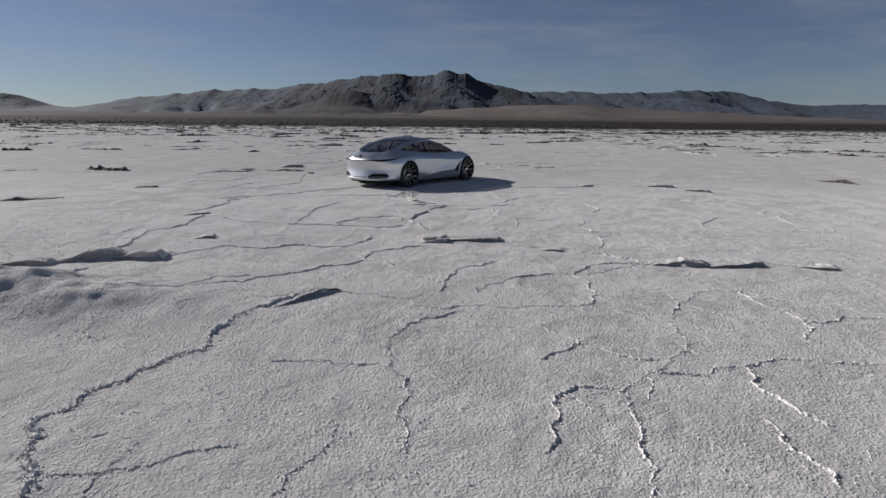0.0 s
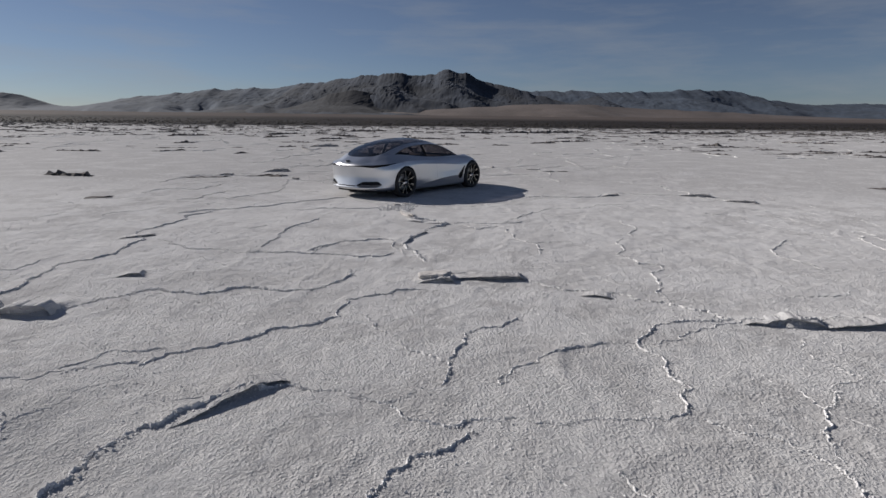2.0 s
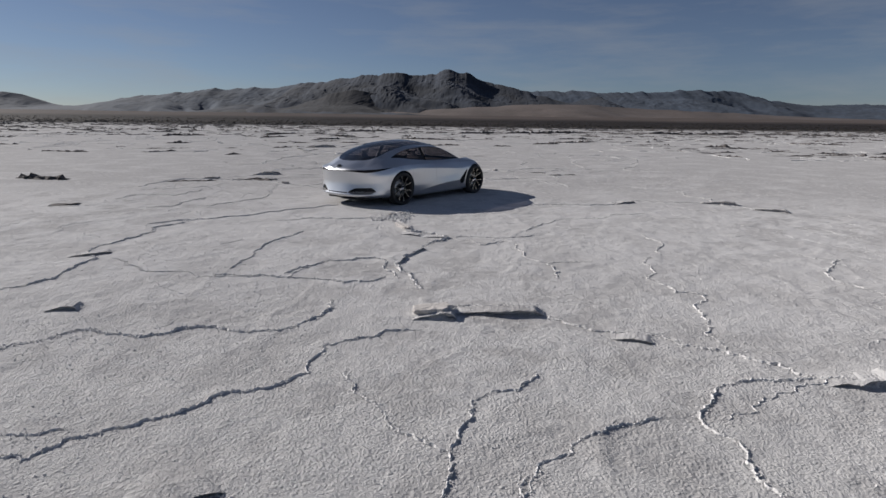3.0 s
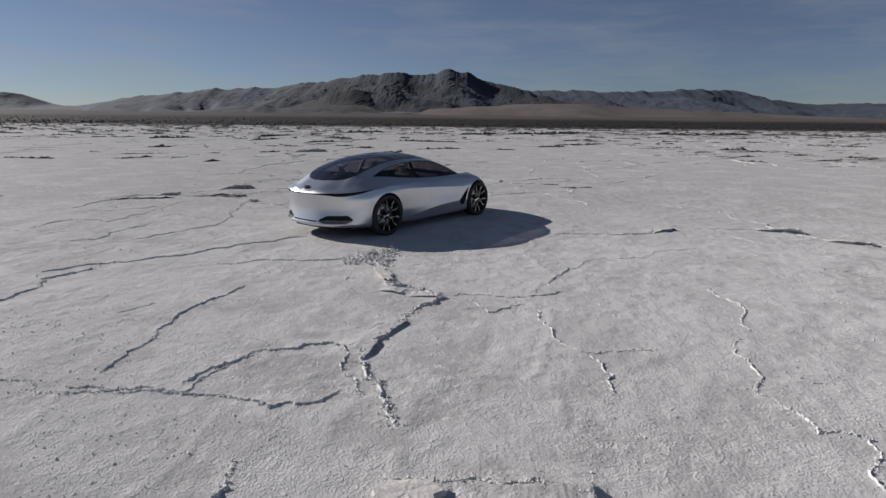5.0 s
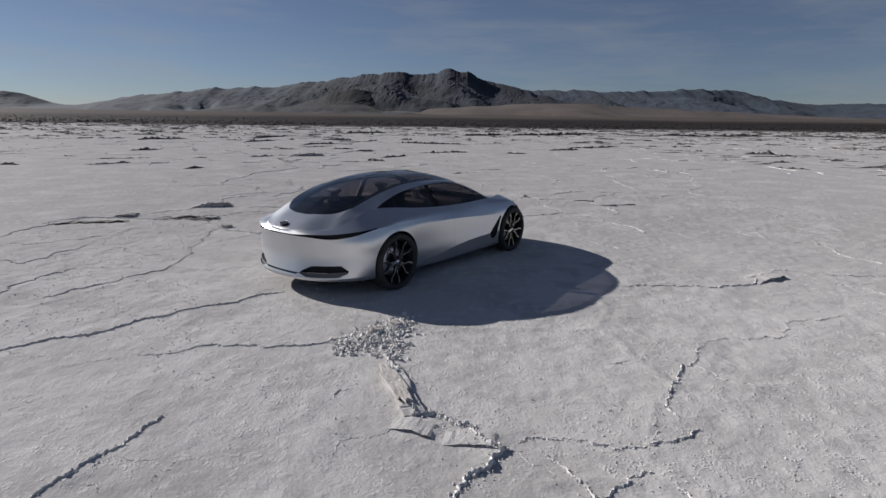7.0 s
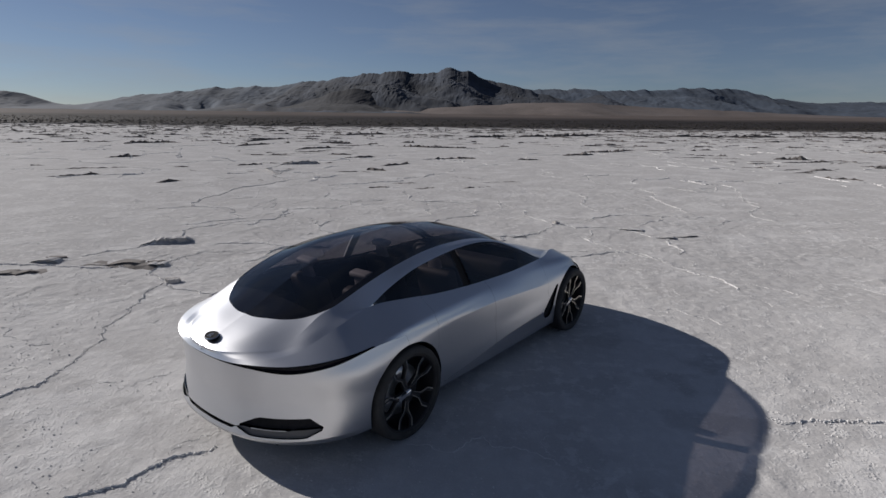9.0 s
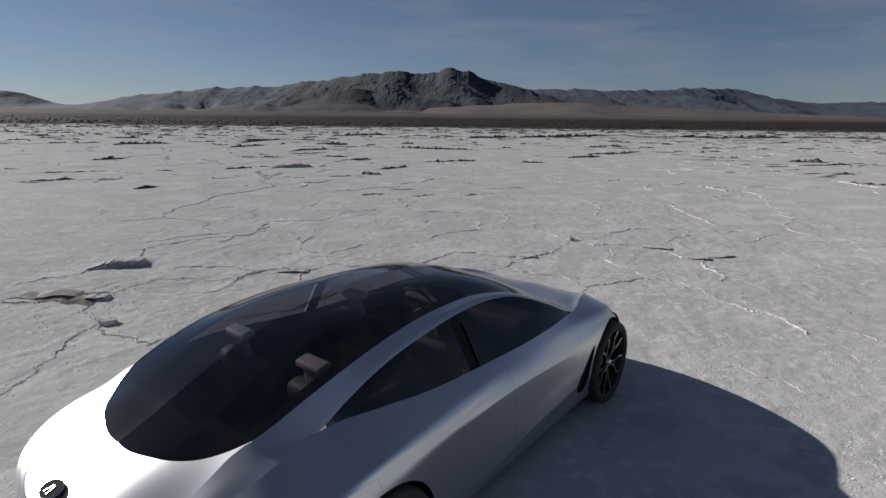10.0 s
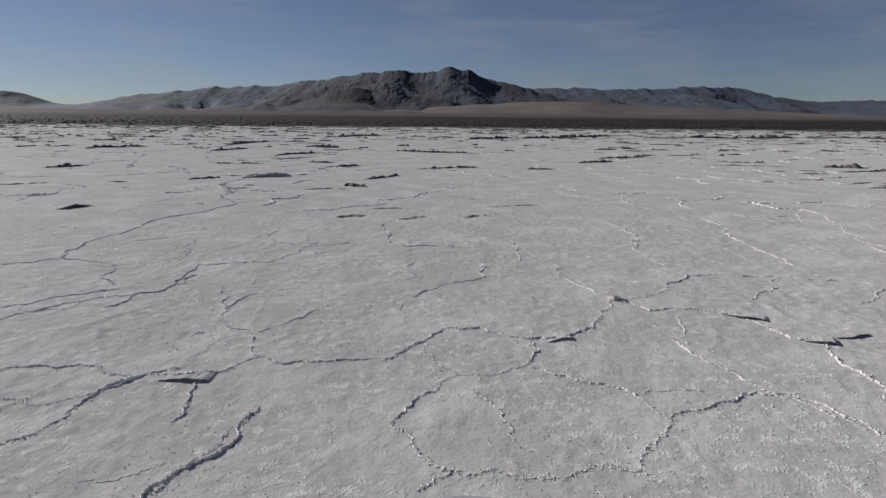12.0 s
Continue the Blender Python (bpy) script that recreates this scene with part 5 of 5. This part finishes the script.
        groups = [rim_e] if title == "vent_frame" else [rim_e[P[rim_e[:, 0], 0] < 1.5], rim_e[P[rim_e[:, 0], 0] >= 1.5]]
        for ge in groups:
            a, b = P[ge[:, 0]], P[ge[:, 1]]
            inward = np.array((0, -depth, 0)) if title != "vent_frame" or names[0] == "side_vent" else np.array((depth, 0, 0))
            V = np.concatenate([a, b, b + inward, a + inward])
            k = len(a)
            f = np.stack([np.arange(k), np.arange(k) + k, np.arange(k) + 2 * k, np.arange(k) + 3 * k], -1)
            for s in (1, -1):
                part(title, mesh_from(title, V * (1, s, 1), f, mat, False), mat, car)

    # emblem, lip of the boot, underbody
    bm = bmesh.new()
    bmesh.ops.create_cone(bm, cap_ends=True, segments=36, radius1=0.066, radius2=0.064, depth=0.012, matrix=Matrix.Diagonal((0.72, 1, 1, 1)))
    emblem = part("emblem", bm, BADGE, car, "oval badge with a bright rim")
    emblem.matrix_local = pose(-1.01, 0, .912, 0, -15, 0)
    bm = bmesh.new()
    for i in range(40):
        a0, a1 = 2 * math.pi * i / 40, 2 * math.pi * (i + 1) / 40
        q = [bm.verts.new((0.72 * r * math.cos(a), r * math.sin(a), h)) for a, r, h in ((a0, .067, .004), (a1, .067, .004), (a1, .062, .009), (a0, .062, .009))]
        bm.faces.new(q)
    part("badge_rim", bm, BRIGHT, emblem, "polished badge rim")
    bm = bmesh.new()
    for s in (1, -1):
        q = [bm.verts.new((px, s * py, .011)) for px, py in ((-.026, .010), (-.026, .018), (.016, .010), (.018, .005))]
        bm.faces.new(q if s == 1 else q[::-1])
    part("badge_mark", bm, BRIGHT, emblem, "two bright converging strokes")
    bm = bmesh.new()
    outline = [(-.88, .52), (-.45, .78), (-.42, .62), (.42, .62), (.45, .86), (2.45, .86), (2.48, .62), (3.32, .62), (3.36, .78), (3.6, .45)]
    ring_pts = outline + [(px, -py) for px, py in outline[::-1]]
    lo = [bm.verts.new((px, py, .165)) for px, py in ring_pts]
    hi = [bm.verts.new((px, py, .24)) for px, py in ring_pts]
    bm.faces.new(lo[::-1])
    bm.faces.new(hi)
    for i in range(len(lo)):
        j = (i + 1) % len(lo)
        bm.faces.new((lo[i], lo[j], hi[j], hi[i]))
    part("underbody", bm, SHELL, car, "flat black underbody")
    for ax in AXLES:
        for s in (1, -1):
            bm = bmesh.new()
            arc = [(ax + .44 * math.cos(t), .39 + .44 * math.sin(t)) for t in np.linspace(-.35, math.pi + .35, 25)]
            for (x0, z0), (x1, z1) in zip(arc, arc[1:]):
                bm.faces.new([bm.verts.new(v) for v in ((x0, s * .95, z0), (x1, s * .95, z1), (x1, s * .60, z1), (x0, s * .60, z0))])
            bm.faces.new([bm.verts.new((px, s * .60, pz)) for px, pz in arc])
            bmesh.ops.remove_doubles(bm, verts=bm.verts, dist=.001)
            part("wheel_well", bm, SHELL, car, "black wheel well")
    return car, P, label, F


def lathe(bm, profile, n=72):
    """Turns a profile of (radius, y) about the y axis."""
    rings = []
    for r, yy in profile:
        rings.append([bm.verts.new((r * math.cos(2 * math.pi * i / n), yy, r * math.sin(2 * math.pi * i / n))) for i in range(n)])
    for a, b in zip(rings, rings[1:]):
        for i in range(n):
            bm.faces.new((a[i], a[(i + 1) % n], b[(i + 1) % n], b[i])).smooth = True
    return rings


def bar(bm, a, b, wide, thick, depth):
    """A tapering spoke from a to b in the wheel's face; wide: its widths at both ends; depth: y of its face."""
    (ax, az), (bx, bz) = a, b
    L = math.hypot(bx - ax, bz - az)
    nx, nz = -(bz - az) / L, (bx - ax) / L
    face = []
    for (px, pz), w, d in ((a, wide[0], depth[0]), (b, wide[1], depth[1])):
        for k in (-1, 1):
            face.append((px + nx * k * w / 2, d, pz + nz * k * w / 2))
    back = [(px * 1.0, py - thick, pz) for px, py, pz in face]
    v = [bm.verts.new(q) for q in face + back]
    for q in ((0, 1, 3, 2), (4, 6, 7, 5), (0, 2, 6, 4), (1, 5, 7, 3), (0, 4, 5, 1), (2, 3, 7, 6)):
        bm.faces.new([v[i] for i in q])


def build_wheel(parent, ax, side, turn):
    """Low-profile tyre on a dark rim; forked spokes with bright edges. The face looks to +y."""
    wheel = part("wheel", bmesh.new(), RIM, parent, "dark alloy wheel with bright-edged forked spokes")
    bm = bmesh.new()
    lathe(bm, [(.300, -.10), (.33, -.13), (.362, -.128), (.376, -.10), (.378, -.05), (.378, .06), (.374, .095), (.362, .116), (.335, .124), (.312, .116), (.304, .100)])
    part("tyre", bm, RUBBER, wheel, "black low-profile tyre")
    bm = bmesh.new()
    lathe(bm, [(.304, .100), (.309, .112), (.300, .112), (.292, .092), (.280, -.02), (.272, -.10), (.10, -.10), (.0005, -.10)])
    part("rim", bm, RIM, wheel)
    P2 = lambda r, d: (r * math.cos(radians(d)), r * math.sin(radians(d)))
    for k in range(5):
        d = 90 + 72 * k
        bm = bmesh.new()
        bar(bm, P2(.03, d), P2(.15, d), (.050, .040), .03, (.070, .082))
        for s in (-1, 1):
            bar(bm, P2(.14, d + s * 3), P2(.225, d + s * 15), (.022, .018), .025, (.081, .088))
            bar(bm, P2(.22, d + s * 15), P2(.298, d + s * 12), (.018, .022), .025, (.088, .096))
        spoke = part("spoke", bm, RIM, wheel)
        for s in (-1, 1):
            bm = bmesh.new()
            bar(bm, P2(.07, d + s * 12), P2(.150, d + s * 9), (.004, .005), .008, (.077, .087))
            bar(bm, P2(.148, d + s * 9), P2(.230, d + s * 19), (.005, .006), .008, (.087, .093))
            bar(bm, P2(.226, d + s * 19), P2(.288, d + s * 15.5), (.007, .012), .008, (.093, .100))
            part("spoke_edge", bm, BRASS, wheel, "polished spoke edging")
    bm = bmesh.new()
    bar(bm, P2(.02, 90), P2(.125, 90), (.030, .036), .02, (.090, .098))
    blade = part("spoke_blade", bm, BRIGHT, wheel, "one bright spoke blade")
    bm = bmesh.new()
    lathe(bm, [(.0005, .096), (.022, .095), (.030, .088), (.034, .06)], 28)
    part("hub_cap", bm, BRIGHT, wheel, "round bright hub cap")
    bm = bmesh.new()
    lathe(bm, [(.205, -.03), (.205, -.01), (.06, -.01), (.06, -.03)], 48)
    part("brake_disc", bm, PAINT_DULL, wheel, "steel brake disc")
    wheel.matrix_local = pose(ax, side * .925, WHEEL_R, 0, 0, 0 if side > 0 else 180) @ pose(0, 0, 0, 0, turn, 0)
    return wheel


def padded(bm, size, centre, tilt, bevel):
    """A cushion: a box with soft rounded edges."""
    made = bmesh.ops.create_cube(bm, size=1, matrix=Matrix.Translation(centre) @ Euler((0, radians(tilt), 0)).to_matrix().to_4x4() @ Matrix.Diagonal((*size, 1)))
    es = list({e for v in made["verts"] for e in v.link_edges})
    bmesh.ops.bevel(bm, geom=es, offset=bevel, segments=4, profile=0.5, affect="EDGES")
    for f in bm.faces:
        f.smooth = True


def build_cabin(car):
    for sx, sy in ((.45, .36), (.45, -.36), (1.42, .36), (1.42, -.36)):
        bm = bmesh.new()
        padded(bm, (.50, .48, .16), (sx + .1, sy, .42), -6, .05)
        seat = part("seat", bm, HIDE, car, "brown leather seat with pale headrest")
        bm = bmesh.new()
        padded(bm, (.13, .46, .62), (sx - .22, sy, .74), -16, .05)
        part("backrest", bm, HIDE, seat)
        bm = bmesh.new()
        padded(bm, (.10, .22, .055), (sx - .31, sy, 1.185), -10, .024)
        part("headrest", bm, LEATHER, seat, "pale rose headrest pad")
        bm = bmesh.new()
        padded(bm, (.05, .13, .15), (sx - .305, sy, 1.09), -14, .02)
        for v in bm.verts:
            v.co.y = sy + (v.co.y - sy) * (1.0 + 5.0 * max(0.0, 1.09 - v.co.z))
        part("headrest_stem", bm, LEATHER, seat, "pale flared headrest stem")
    bm = bmesh.new()
    padded(bm, (.36, 1.30, .22), (2.12, 0, .84), 8, .07)
    part("dashboard", bm, CABIN, car, "dark dashboard")
    bm = bmesh.new()
    padded(bm, (1.5, .18, .26), (1.2, 0, .44), 0, .04)
    part("centre_console", bm, CABIN, car, "dark centre console")
    bm = bmesh.new()
    padded(bm, (.42, 1.05, .05), (-.42, 0, .84), -4, .02)
    part("parcel_shelf", bm, SHELL, car, "black shelf under the tail glass")
    bm = bmesh.new()
    padded(bm, (2.9, 1.5, .06), (1.0, 0, .27), 0, .02)
    part("cabin_floor", bm, CABIN, car, "dark cabin floor")
    bm = bmesh.new()
    n, m = 40, 10
    rings = [[bm.verts.new(((.013 * math.cos(2 * math.pi * j / m)), (.18 + .013 * math.sin(2 * math.pi * j / m)) * math.cos(2 * math.pi * i / n), (.15 + .013 * math.sin(2 * math.pi * j / m)) * math.sin(2 * math.pi * i / n))) for j in range(m)] for i in range(n)]
    for i in range(n):
        for j in range(m):
            bm.faces.new((rings[i][j], rings[(i + 1) % n][j], rings[(i + 1) % n][(j + 1) % m], rings[i][(j + 1) % m])).smooth = True
    wheel = part("steering_wheel", bm, CABIN, car, "dark steering wheel with a bright lower spoke")
    wheel.matrix_local = pose(1.86, .37, .92, 0, -24, 0)
    bm = bmesh.new()
    padded(bm, (.02, .30, .05), (.01, 0, 0), 0, .008)
    part("wheel_spoke", bm, CABIN, wheel)
    bm = bmesh.new()
    padded(bm, (.02, .05, .12), (0, 0, -.075), 0, .008)
    part("wheel_spoke", bm, BRIGHT, wheel, "bright lower spoke")


CAR, SKIN, SKIN_LABEL, SKIN_FACES = build_car()
for ax, turn_r, turn_l in ((AXLES[0], 96, 20), (AXLES[1], 104, 55)):
    build_wheel(CAR, ax, -1, turn_r)
    build_wheel(CAR, ax, 1, turn_l)
build_cabin(CAR)
CAR.matrix_world = pose(-1.593, 16.900, ground_height(-.7, 18.0) - 0.004, 0, 0, 53.51)
